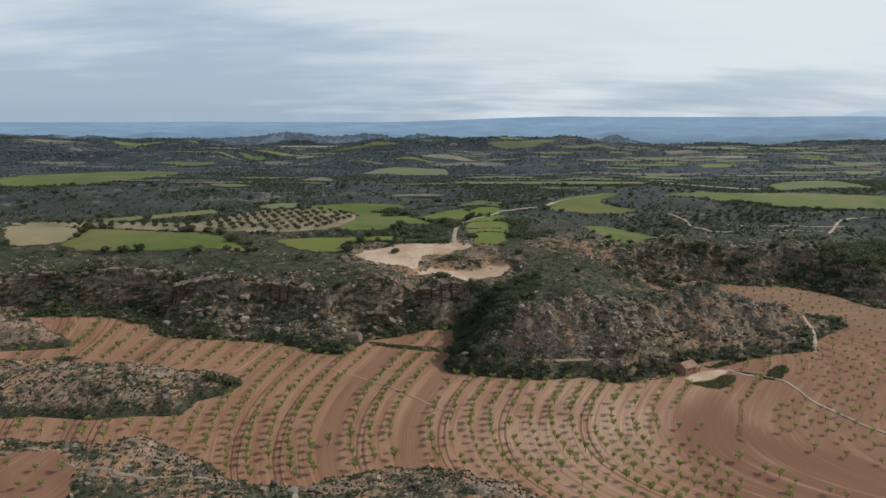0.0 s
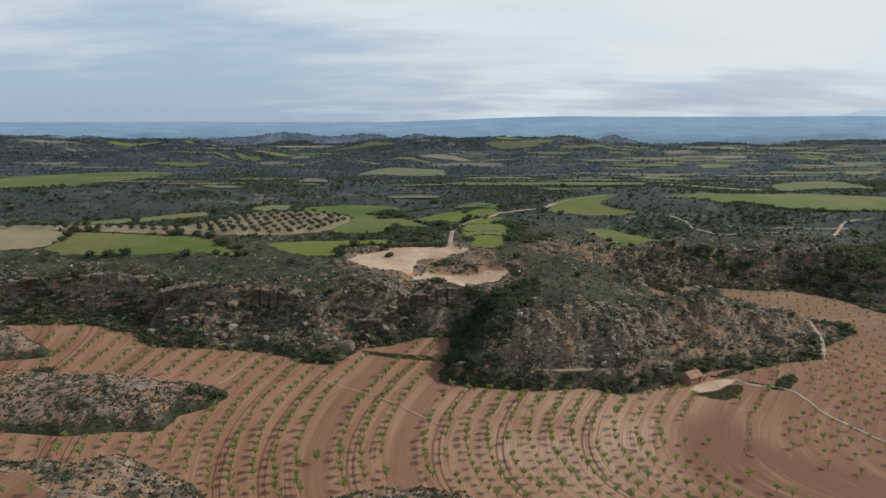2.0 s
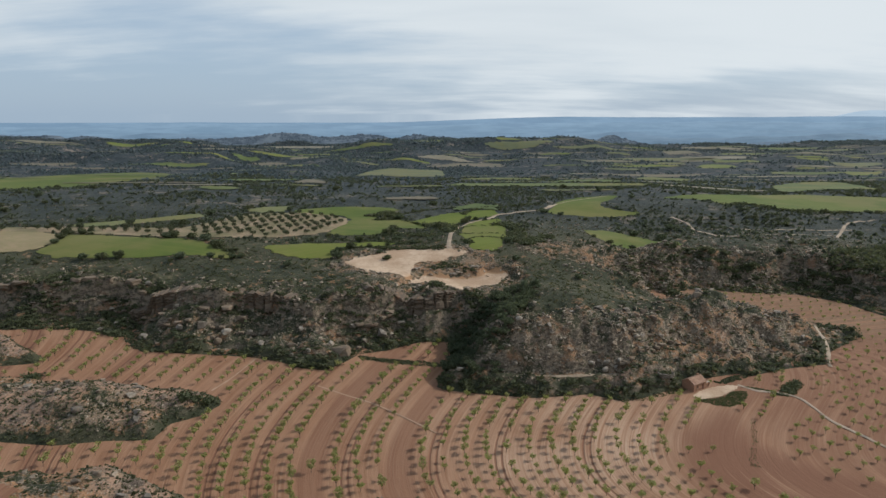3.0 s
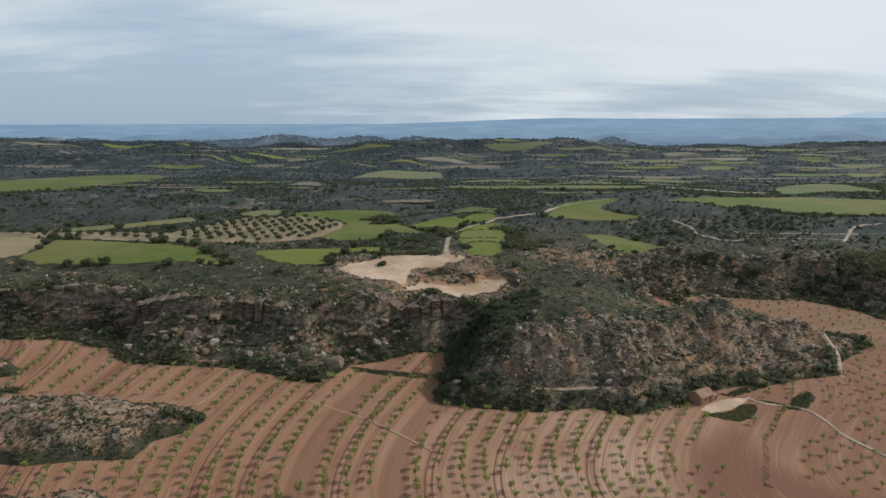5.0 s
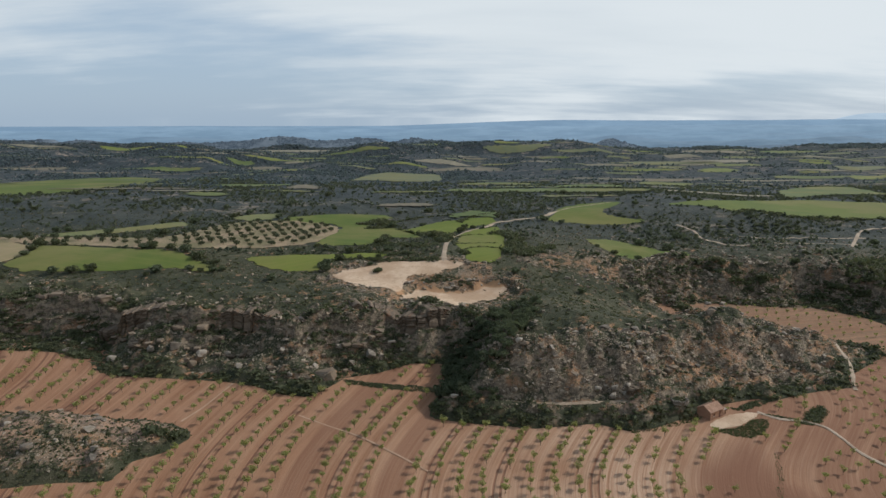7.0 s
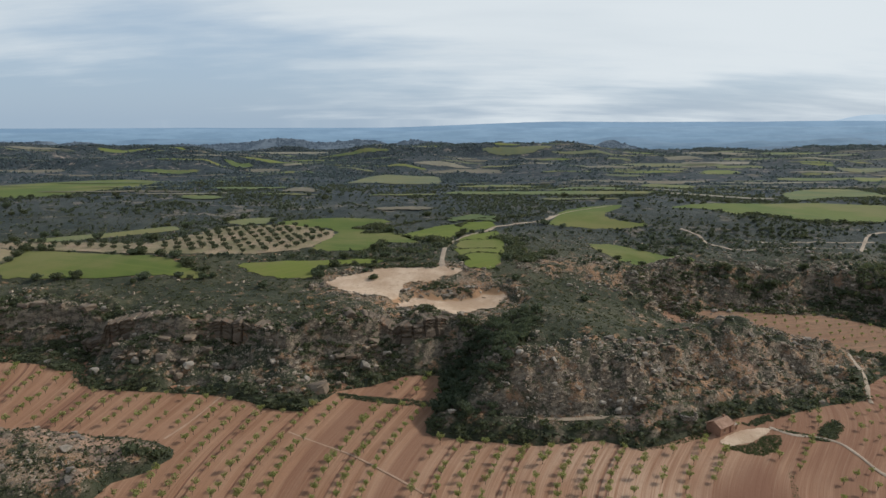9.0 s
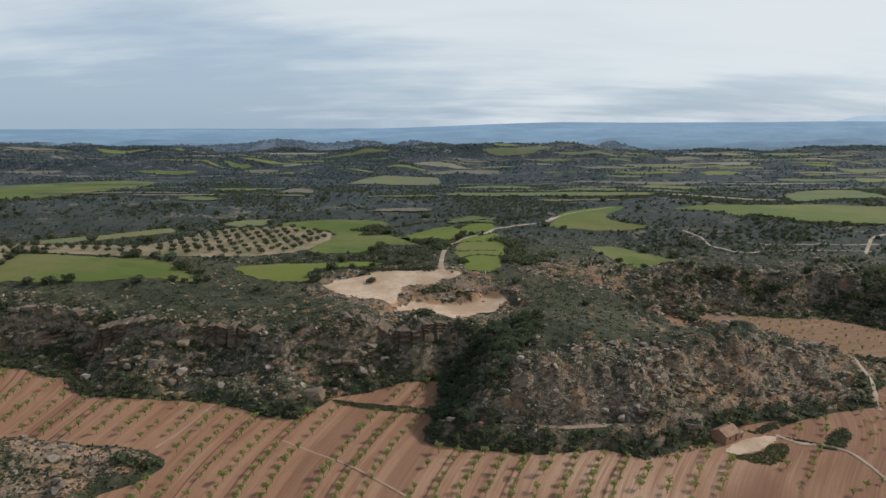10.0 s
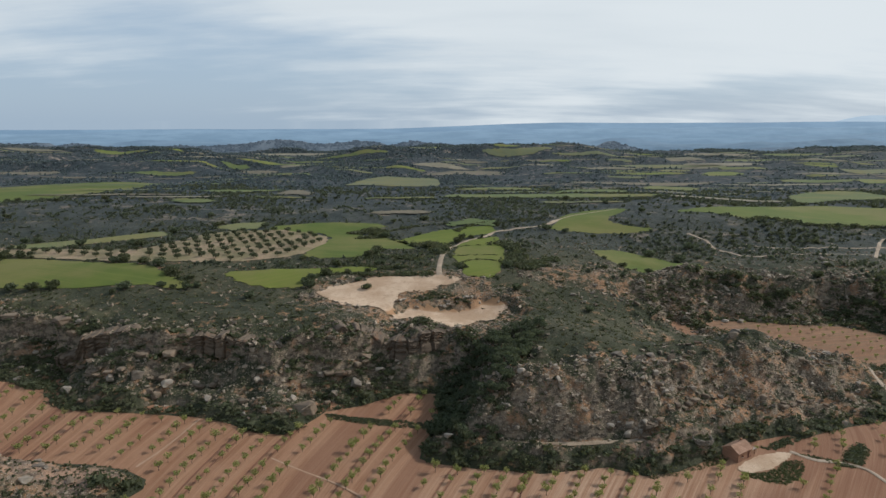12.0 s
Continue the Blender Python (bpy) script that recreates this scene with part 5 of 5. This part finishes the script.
def build_middle_scrub():
    r = np.random.default_rng(43)
    x, y = candidates(46000, 340, 760, r)
    h, out = height(x, y)
    patch = relief(x, y, 45, 87, 3)
    p = 0.16 + 0.78 * smooth(-0.2, 0.3, patch)
    keep = (r.random(len(x)) < p * 0.75) & free_ground(x, y, out, 0.3)
    x, y, h = x[keep], y[keep], h[keep]
    size = 0.7 + 1.5 * r.random(len(x)) ** 2.6 + 0.0010 * (y - 345)
    v, f = strewn(LITTLE, np.stack([x, y, h], 1), size, r.random(len(x)) * 6.28, r, 0.8 + 0.6 * r.random(len(x)))
    tagged(new("plateau_scrub", mesh_from("plateau_scrub", v, f, HEATH)), "dark green scrub and bushes between the plateau fields", "scrub", kind="stuff")


build_middle_scrub()


def build_far_woods():
    r = np.random.default_rng(47)
    x, y = candidates(72000, 640, 2000, r)
    h, out = height(x, y)
    patch = relief(x, y, 130, 89, 4)
    p = (0.12 + 0.88 * smooth(-0.30, 0.15, patch + 0.5 * relief(x, y, 36, 97, 2))) * (1 - 0.62 * smooth(40, 260, x) * (1 - smooth(1500, 1800, y)))
    keep = (r.random(len(x)) < p) & free_ground(x, y, out, 0.3)
    x, y, h = x[keep], y[keep], h[keep]
    size = (1.3 + 2.3 * r.random(len(x)) ** 2) * (0.8 + y / 2400)
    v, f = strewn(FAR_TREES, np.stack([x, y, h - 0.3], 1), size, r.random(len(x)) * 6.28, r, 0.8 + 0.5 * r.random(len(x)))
    tagged(new("far_woods", mesh_from("far_woods", v, f, HAZED_WOOD)), "distant oak and pine woods across the plain, coloured haze-blue", "woods", kind="stuff")


build_far_woods()


EAST_WOOD = [(196, 338), (212, 322), (245, 310), (300, 303), (345, 320), (350, 362), (315, 388), (268, 384), (240, 368), (215, 362)]


def build_east_wood():
    r = np.random.default_rng(58)
    x, y = r.uniform(190, 350, 2600), r.uniform(300, 390, 2600)
    d = depth_in(EAST_WOOD, x, y)
    h, out = height(x, y)
    keep = (d > 0) & (r.random(len(x)) < 0.35 + 0.6 * smooth(-0.3, 0.3, relief(x, y, 24, 99, 3))) & (out > 1)
    x, y, h = x[keep], y[keep], h[keep]
    size = 1.3 + 1.5 * r.random(len(x)) ** 1.5
    v, f = strewn(BUSHES, np.stack([x, y, h - 0.1], 1), size, r.random(len(x)) * 6.28, r, 1.0 + 0.6 * r.random(len(x)))
    tagged(new("oak_thicket", mesh_from("oak_thicket", v, f, SCRUB)), "dense dark thicket of oak and pine on the valley side", "woods", kind="stuff")


build_east_wood()


# hedges on the orchard floor
def build_hedges():
    for k, plan in enumerate(HEDGE_PLANS):
        r = np.random.default_rng(60 + k)
        box = np.array(plan)
        area = (box[:, 0].max() - box[:, 0].min()) * (box[:, 1].max() - box[:, 1].min())
        n = int(area * (4.5, 8.0, 4.0, 2.2, 2.4, 3.0, 4.0)[k])
        x = r.uniform(box[:, 0].min(), box[:, 0].max(), n)
        y = r.uniform(box[:, 1].min(), box[:, 1].max(), n)
        keep = inside(plan, x, y)
        x, y = x[keep], y[keep]
        tall = (0.45, 0.30, 0.5, 1.0, 0.6, 0.20, 0.32)[k]
        size = tall * (0.7 + 0.7 * r.random(len(x)))
        v, f = strewn(BUSHES, np.stack([x, y, low(x, y) - 0.05 + 0.0 * x], 1), size, r.random(len(x)) * 6.28, r)
        ob = new("hedge", mesh_from("hedge", v, f, BANK if k in (1, 5, 6) else SCRUB))
        tagged(ob, ("low dark bramble strip between ploughed plots", "grassy bank overgrown with green brambles", "low dark hedge along the farm track",
                    "clump of dark bushes at the track corner", "scrub bank behind the stone hut", "thin line of dry brush and stones along a furrow", "grassy green bank below the stone hut")[k], "hedge", kind="stuff")


build_hedges()


# overgrown banks between the plateau fields
HEDGEROWS = [(3.2, 2.2, [(-43, 433), (-35, 444), (-27, 441), (-28, 424), (-38, 420)]), (1.6, 1.5, [(-27, 441), (-13, 452), (13, 463)]), (1.8, 1.7, [(16, 440), (29, 460), (47, 465), (72, 478)]),
             (3.4, 2.0, [(-35, 360), (-27, 371), (-14, 368), (-4, 361)]), (4.0, 2.5, [(-6, 396), (2, 400), (7, 388), (5, 372)]), (1.4, 1.3, [(-22, 417), (-7, 402), (-2, 391)]),
             (2.4, 1.6, [(-24, 347), (-16, 344), (-10, 346)]), (2.0, 1.5, [(-50, 333), (-35, 335), (-18, 333), (-8, 335), (4, 333)]), (4.5, 2.7, [(38, 401), (45, 390), (43, 362), (38, 347)]),
             (3.0, 1.8, [(40, 352), (52, 356), (62, 364)]), (1.6, 1.9, [(15, 352), (16.5, 344)]), (1.6, 1.3, [(-57, 360), (-38, 353), (-25, 348)]),
             # three thin dark lines of low bushes across one crop field
             (0.8, 0.9, [(12, 369), (22, 372), (33, 372)]), (0.8, 0.9, [(16, 356), (25, 362), (32, 359)]), (0.8, 0.9, [(13, 390), (21, 397), (35, 398)]),
             (2.5, 1.1, [(-2, 312.5), (6, 316.5), (16, 313.5)]), (3.0, 2.3, [(205, 474), (222, 486), (244, 472), (262, 474), (286, 476), (318, 482), (350, 482)]),
             (7.0, 2.4, [(185, 345), (205, 340), (222, 335), (238, 352)]), (6.0, 2.2, [(120, 352), (138, 356), (150, 348), (165, 345)]), (4.0, 2.4, [(38, 352), (46, 345), (52, 350)]),
             (1.6, 1.9, [(-79, 205), (-72, 208)]), (1.3, 2.0, [(-137, 224), (-135, 224.5)]), (2.0, 1.5, [(-97, 322), (-106, 330), (-112, 338)])]


def build_hedgerows():
    for k, (width, size, line) in enumerate(HEDGEROWS):
        r = np.random.default_rng(160 + k)
        pts = np.array(rounded(line, 14, False))
        n = int(len(pts) * 1.1 * width / max(size, 0.8)) + 12
        pick = pts[r.integers(0, len(pts), n)]
        x, y = pick[:, 0] + r.normal(size=n) * width * 0.45, pick[:, 1] + r.normal(size=n) * width * 0.45
        h, _ = height(x, y)
        s = size * (0.55 + 0.6 * r.random(n))
        v, f = strewn(BUSHES, np.stack([x, y, h - 0.1], 1), s, r.random(n) * 6.28, r, 0.9 + 0.5 * r.random(n))
        tagged(new("hedgerow", mesh_from("hedgerow", v, f, SCRUB)), "dark overgrown bank of bushes between plateau fields", "hedge", kind="stuff")


build_hedgerows()


# ---- trees ----
def tree_parts(seed, trunk_h, limb_count, limb_len, lobe_r, leaf_count, leaf, thick, spread=0.75, tall=0.8):
    """Trunk with limbs, and a crown of leaf sprays round the limb ends."""
    r = np.random.default_rng(seed)
    lean = r.normal(size=2) * 0.06 * trunk_h
    fork = np.array([lean[0], lean[1], trunk_h])
    sides = 4
    wood_v, wood_f = tube([(0, 0, -0.15), (lean[0] * 0.4, lean[1] * 0.4, trunk_h * 0.5), fork], [thick * 1.25, thick, thick * 0.8], sides)
    wood_v, wood_f, ring = list(wood_v), [tuple(q) for q in wood_f[:-(sides - 2)]], 2 * sides
    ends = [fork + np.array([0, 0, limb_len * 0.6])]
    for k in range(limb_count):
        a = 6.283 * (k + 0.5 * r.random()) / limb_count
        out = limb_len * (0.65 + 0.45 * r.random())
        tip = fork + np.array([math.cos(a) * out * spread, math.sin(a) * out * spread, out * tall * (0.7 + 0.4 * r.random())])
        mid = fork * 0.5 + tip * 0.5 + np.array([0, 0, -0.08 * out])
        v, f = tube([fork, mid, tip], [thick * 0.65, thick * 0.42, thick * 0.15], sides)
        # the limb grows out of the trunk's top ring
        base = len(wood_v) - sides
        wood_v += list(v[sides:])
        wood_f += [tuple(ring + q if q < sides else base + q for q in face) for face in f]
        ends += [tip, mid * 0.35 + tip * 0.65]
    crown = leaves(np.array(ends), lobe_r, leaf_count, leaf, r, 0.85)
    return (np.array(wood_v), np.array(wood_f)), crown


def tree(name, seed, mat, label, category, group, **shape):
    wood, crown = tree_parts(seed, **shape)
    ob = new(name)
    part("trunk", mesh_from("trunk", *wood, BARK), ob)
    part("crown", mesh_from("crown", *crown, mat), ob)
    return tagged(ob, label, category, group)


def plant(models, spots, r):
    """One tree at each spot; the first of each model is the model itself."""
    used = set()
    for x, y, z, s in spots:
        k = r.randrange(len(models))
        m = Matrix.LocRotScale((x, y, z), Euler((0, 0, r.uniform(0, 6.283))), (s, s, s * r.uniform(0.9, 1.12)))
        if k not in used:
            used.add(k)
            models[k].matrix_world = m
        else:
            ob = copy_thing(models[k], m)
            ob.scale = m.to_scale()


def orchard_spots():
    r = random.Random(9)
    spots = []
    for u in range(-26, 26):
        y = 128.0 + r.uniform(0, 4)
        while y < 268:
            x = float(row_x(u, y))
            dx = float(row_x(u, y + 1)) - x
            y += r.uniform(3.4, 4.2) / math.sqrt(1 + dx * dx)
            if u in (5, 9) and r.random() < 0.93:
                continue
            if r.random() < 0.06 or (u > 23 and y < 205):
                continue
            spots.append((x + r.uniform(-0.35, 0.35), y + r.uniform(-0.3, 0.3)))
    # the plot east of the gully, planted on a slant
    a = radians(24)
    for i in range(-30, 45):
        for j in range(-30, 40):
            x = 150 + (i * 6.4) * math.cos(a) - (j * 5.6) * math.sin(a) + r.uniform(-0.6, 0.6)
            y = 215 + (i * 6.4) * math.sin(a) + (j * 5.6) * math.cos(a) + r.uniform(-0.6, 0.6)
            if x > float(row_x(25.5, y)) + (6 if y > 185 else 0) and y < 345 and r.random() > 0.08:
                spots.append((x, y))
    s = np.array(spots)
    x, y = s[:, 0], s[:, 1]
    _, out = height(x, y)
    ok = (out < -1.6) & (np.abs(x) < 0.72 * (y + 6)) & (y > 128)
    for poly in HEDGE_PLANS + [YARD_PLAN]:
        ok &= depth_in(poly, x, y) < -1.5
    for name, width, line in TRACKS:
        if name != "field_crossing":
            ok &= edge_distance(rounded(line, 4, False), x, y, False) > width * 0.5 + 1.2
    turned = depth_in(TURNED_PLAN, x, y) > 0
    ok &= ~turned | (np.random.default_rng(3).random(len(x)) < np.where(x < 78, 0.8, 0.45)) & (y < 196)
    return s[ok]


ALMOND_SHAPE = dict(trunk_h=0.7, limb_count=5, limb_len=1.3, lobe_r=0.54, leaf_count=200, leaf=0.145, thick=0.06, tall=1.15, spread=0.52)


def build_orchard():
    spots = orchard_spots()
    r = random.Random(4)
    order = np.argsort(np.hypot(spots[:, 0] - 4, spots[:, 1] - 175))
    models = [tree("almond_tree", 400 + k, ALMOND, "young almond tree with thin light green spring leaves in a row", "tree", "almond trees of the orchard", **ALMOND_SHAPE) for k in range(5)]
    first = [(float(x), float(y), float(low(x, y)), r.uniform(0.8, 1.3)) for x, y in spots[order[:300]]]
    plant(models, first, r)
    for k in range(24):
        x, y = -136 + 6.0 * (k % 8) + r.uniform(-0.6, 0.6), 131 + 7.0 * (k // 8) + 0.35 * (k % 8) + r.uniform(-0.6, 0.6)
        if depth_in(NEAR_FIELD, np.array([x]), np.array([y]))[0] > 1.5:
            copy_thing(models[k % 5], pose(x, y, z_at(x, y) + 0.45, 0, 0, 50 * k))
    rest = spots[order[300:]]
    g = np.random.default_rng(8)
    shapes = [tree_parts(500 + k, **{**ALMOND_SHAPE, "leaf_count": 110, "leaf": 0.18}) for k in range(5)]
    size, turn = 0.8 + 0.5 * g.random(len(rest)), g.random(len(rest)) * 6.28
    size = size * np.where(rest[:, 0] > 95, 0.85, 1.0) * np.where(rest[:, 1] > 265, 0.8, 1.0)
    xyz = np.column_stack([rest, low(rest[:, 0], rest[:, 1])])
    for name, index, mat, label in (("orchard_trunks", 0, BARK, "thin grey trunks of young almond trees"), ("orchard_crowns", 1, ALMOND, "light green crowns of young almond trees in rows")):
        v, f = strewn([s[index] for s in shapes], xyz, size, turn, np.random.default_rng(77))
        tagged(new(name, mesh_from(name, v, f, mat)), label, "trees", kind="stuff")


build_orchard()


def build_olives():
    r = random.Random(14)
    models = [tree("olive_tree", 600 + k, OLIVE, "round grey-green olive tree on bare earth", "tree", "olive trees of the grove",
                   trunk_h=0.8, limb_count=5, limb_len=1.5, lobe_r=0.95, leaf_count=240, leaf=0.27, thick=0.18, tall=0.65) for k in range(4)]
    spots = []
    a = radians(-18)
    for i in range(-40, 40):
        for j in range(-20, 20):
            x = -110 + i * 7.6 * math.cos(a) - j * 8.4 * math.sin(a) + r.uniform(-0.7, 0.7)
            y = 400 + i * 7.6 * math.sin(a) + j * 8.4 * math.cos(a) + r.uniform(-0.7, 0.7)
            if depth_in(GROVE_PLAN, np.array([x]), np.array([y]))[0] > 1.5 and r.random() > 0.05:
                spots.append((x, y, z_at(x, y) + 0.3, r.uniform(0.85, 1.2)))
    for i in range(9):
        for j in range(4):
            x, y = 168 + i * 7.5 + 3 * j + r.uniform(-1, 1), 430 + j * 7.0 + 0.6 * i + r.uniform(-1, 1)
            spots.append((x, y, z_at(x, y), r.uniform(0.7, 1.05)))
    plant(models, spots, r)


build_olives()


def build_pines():
    r = random.Random(15)
    models = [tree("pine_tree", 700 + k, PINE, "dense dark green pine in the shady gully", "tree", "pines of the gully",
                   trunk_h=0.9, limb_count=6, limb_len=1.6, lobe_r=0.85, leaf_count=300, leaf=0.26, thick=0.14, tall=1.0) for k in range(3)]
    spots = []
    while len(spots) < 150:
        x, y = r.uniform(0, 46), r.uniform(224, 300)
        if depth_in(GULLY_PLAN, np.array([x]), np.array([y]))[0] > 0.5 and all((x - q[0]) ** 2 + (y - q[1]) ** 2 > 3.2 for q in spots):
            spots.append((x, y, max(z_at(x, y), float(low(x, y))) - 0.1, r.uniform(0.7, 1.25)))
    plant(models, spots, r)


build_pines()


def build_plateau_trees():
    r = random.Random(16)
    models = [tree("holm_oak", 800 + k, PINE if k % 2 else SCRUB, "dark green holm oak standing at a field's edge", "tree", "holm oaks of the plateau",
                   trunk_h=0.7, limb_count=7, limb_len=1.7, lobe_r=1.25, leaf_count=330, leaf=0.32, thick=0.2, tall=0.6) for k in range(4)]
    spots = [(-148.5, 315, 1.3), (-28, 327, 0.7), (-24, 319, 1.0)]
    for _, _, plan in CROP_PLANS:
        line = rounded(plan, 6)
        for x, y in line:
            if y < 620 and relief(np.array([x]), np.array([y]), 25, 93, 2)[0] > 0.05 and r.random() < 0.55:
                spots.append((x + r.uniform(-3, 3), y + r.uniform(-1, 4), r.uniform(0.6, 1.35)))
    for _ in range(110):
        y = r.uniform(300, 620)
        spots.append((r.uniform(-0.7, 0.7) * y, y, r.uniform(0.6, 1.4)))
    x, y = np.array([s[0] for s in spots]), np.array([s[1] for s in spots])
    _, out = height(x, y)
    ok = (free_ground(x, y, out, 2.0) & (np.array([min([depth_in(p, np.array([a]), np.array([b]))[0] * -1 for p in FLAT[:11]]) for a, b in zip(x, y)]) > -2)) | (np.arange(len(x)) < 3)
    plant(models, [(s[0], s[1], z_at(s[0], s[1]), s[2]) for s, k in zip(spots, ok) if k], r)


build_plateau_trees()


# ---- the stone hut ----
WALL = rock_material("rubble_wall", (0.20, 0.105, 0.066), (0.36, 0.20, 0.128), (0.30, 0.150, 0.090))
TILE = earth("roof_tiles", (0.26, 0.150, 0.098), (0.36, 0.225, 0.155), (0.20, 0.118, 0.08), 0.6, 0.05)
WOOD = earth("old_wood", (0.12, 0.06, 0.045), (0.17, 0.085, 0.06), (0.09, 0.05, 0.04), 2.0, 0.02)


def box_mesh(name, size, at, mat, turn=0.0, bevel=0.03):
    bm = bmesh.new()
    bmesh.ops.create_cube(bm, size=1.0)
    bmesh.ops.scale(bm, vec=size, verts=bm.verts)
    bmesh.ops.bevel(bm, geom=bm.edges[:], offset=bevel, segments=1, affect="EDGES")
    bmesh.ops.transform(bm, matrix=Matrix.Translation(at) @ Matrix.Rotation(turn, 4, "X"), verts=bm.verts)
    me = bpy.data.meshes.new(name)
    bm.to_mesh(me)
    bm.free()
    me.materials.append(mat)
    return me


def gable_mesh(name, width, eave, peak, thick, at_x, mat):
    """An end wall with a pointed top, across y."""
    side = [(0, -0.3), (width, -0.3), (width, eave), (width / 2, peak), (0, eave)]
    v = [(at_x, y, z) for y, z in side] + [(at_x + thick, y, z) for y, z in side]
    bm = bmesh.new()
    vs = [bm.verts.new(q) for q in v]
    bm.faces.new(vs[:5][::-1])
    bm.faces.new(vs[5:])
    for i in range(5):
        j = (i + 1) % 5
        bm.faces.new((vs[i], vs[j], vs[j + 5], vs[i + 5]))
    bmesh.ops.recalc_face_normals(bm, faces=bm.faces)
    me = bpy.data.meshes.new(name)
    bm.to_mesh(me)
    bm.free()
    me.materials.append(mat)
    return me


def roof_mesh(length, width, eave, peak, over, side, mat):
    """One pitch of the roof, in courses of round tiles running down it."""
    bm = bmesh.new()
    n = int((length + 2 * over) / 0.24)
    run, drop = width / 2 + over, (peak - eave) * (1 + 2 * over / width)
    for i in range(n + 1):
        x = -over + i * 0.24
        for k in range(7):
            s = k / 6
            z = peak - drop * s + (0.07 if i % 2 else 0.0) + 0.012 * math.sin(i * 5.3 + k * 2.1) + 0.22
            y = width / 2 + side * run * s
            bm.verts.new((x, y, z))
    bm.verts.ensure_lookup_table()
    for i in range(n):
        for k in range(6):
            a = i * 7 + k
            bm.faces.new((bm.verts[a], bm.verts[a + 1], bm.verts[a + 8], bm.verts[a + 7]))
    bmesh.ops.recalc_face_normals(bm, faces=bm.faces)
    bmesh.ops.solidify(bm, geom=bm.faces[:], thickness=0.14)
    me = bpy.data.meshes.new("roof_pitch")
    bm.to_mesh(me)
    bm.free()
    me.materials.append(mat)
    return me


def build_hut():
    L, W, E, P = HUT_LONG, HUT_WIDE, 2.5, 3.9
    hut = tagged(new("stone_hut"), "small rubble stone farm hut with a red tiled gable roof", "hut")
    z = float(low(HUT_CORNER.x, HUT_CORNER.y)) + 0.15
    hut.matrix_world = Matrix.LocRotScale((HUT_CORNER.x, HUT_CORNER.y, z), Euler((0, 0, radians(HUT_TURN))), None)
    # front wall in pieces round the door and the window
    t = 0.4
    for x0, x1, z0, z1 in ((0.4, 1.5, -0.3, E), (1.5, 2.3, -0.3, 0.95), (1.5, 2.3, 1.75, E), (2.3, 4.3, -0.3, E), (4.3, 5.2, 1.95, E), (5.2, L - 0.4, -0.3, E)):
        part("wall", box_mesh("wall", (x1 - x0, t, z1 - z0), ((x0 + x1) / 2, t / 2, (z0 + z1) / 2), WALL, bevel=0.004), hut)
    part("wall", box_mesh("wall", (L - 0.8, t, E + 0.3), (L / 2, W - t / 2, (E - 0.3) / 2), WALL), hut)
    part("gable_wall", gable_mesh("gable_wall", W, E, P, t, 0, WALL), hut)
    part("gable_wall", gable_mesh("gable_wall", W, E, P, t, L - t, WALL), hut)
    part("roof_pitch", roof_mesh(L, W, E, P, 0.3, -1, TILE), hut, "worn red roof tiles")
    part("roof_pitch", roof_mesh(L, W, E, P, 0.3, 1, TILE), hut, "worn red roof tiles")
    door = part("door", box_mesh("door", (0.9, 0.06, 2.2), (4.75, 0.2, 0.85), WOOD), hut, "dark red wooden door")
    part("lintel", box_mesh("lintel", (1.2, 0.46, 0.18), (4.75, 0.2, 2.02), WOOD), door)
    window = part("window", box_mesh("window", (0.8, 0.05, 0.8), (1.9, 0.22, 1.35), WOOD), hut, "closed dark wooden shutter")
    part("sill", box_mesh("sill", (1.0, 0.5, 0.08), (1.9, 0.17, 0.92), ROCK), window)
    part("chimney", box_mesh("chimney", (0.55, 0.55, 1.0), (L - 1.1, W / 2 + 0.5, P + 0.2), WALL), hut)
    # lean-to against the east gable
    for x, y in ((L + 1.9, 0.4), (L + 1.9, 2.4)):
        part("porch_post", box_mesh("porch_post", (0.25, 0.25, 2.0), (x, y, 0.7), WALL), hut)
    part("porch_roof", box_mesh("porch_roof", (2.3, 2.8, 0.14), (L + 1.0, 1.4, 1.78), ROCK), hut, "pale stone slab roof of the lean-to")
    part("porch_wall", box_mesh("porch_wall", (2.2, 0.3, 2.0), (L + 1.1, 2.7, 0.7), WALL), hut)


build_hut()


PEN_AT = (80.5, 231.0)


def build_stone_pen():
    """A half-round pen of dry stone beside the hut, laid in rough courses."""
    r = np.random.default_rng(64)
    spots, sizes = [], []
    for course in range(5):
        for k in range(30):
            a = radians(150 + 240 * (k + 0.5 * (course % 2)) / 30)
            if course == 4 and r.random() < 0.45:
                continue
            x, y = PEN_AT[0] + 2.6 * math.cos(a), PEN_AT[1] + 2.6 * math.sin(a)
            spots.append((x + r.normal() * 0.05, y + r.normal() * 0.05, 0.12 + 0.30 * course))
            sizes.append(0.30 + 0.08 * r.random())
    spots = np.array(spots)
    foot = max(z_at(*PEN_AT), float(low(*PEN_AT)))
    spots[:, 2] += foot
    v, f = strewn(STONES, spots, np.array(sizes), r.random(len(spots)) * 6.28, r)
    tagged(new("stone_pen", mesh_from("stone_pen", v, f, ROCK)), "low half-round dry stone pen beside the hut", "pen")


build_stone_pen()
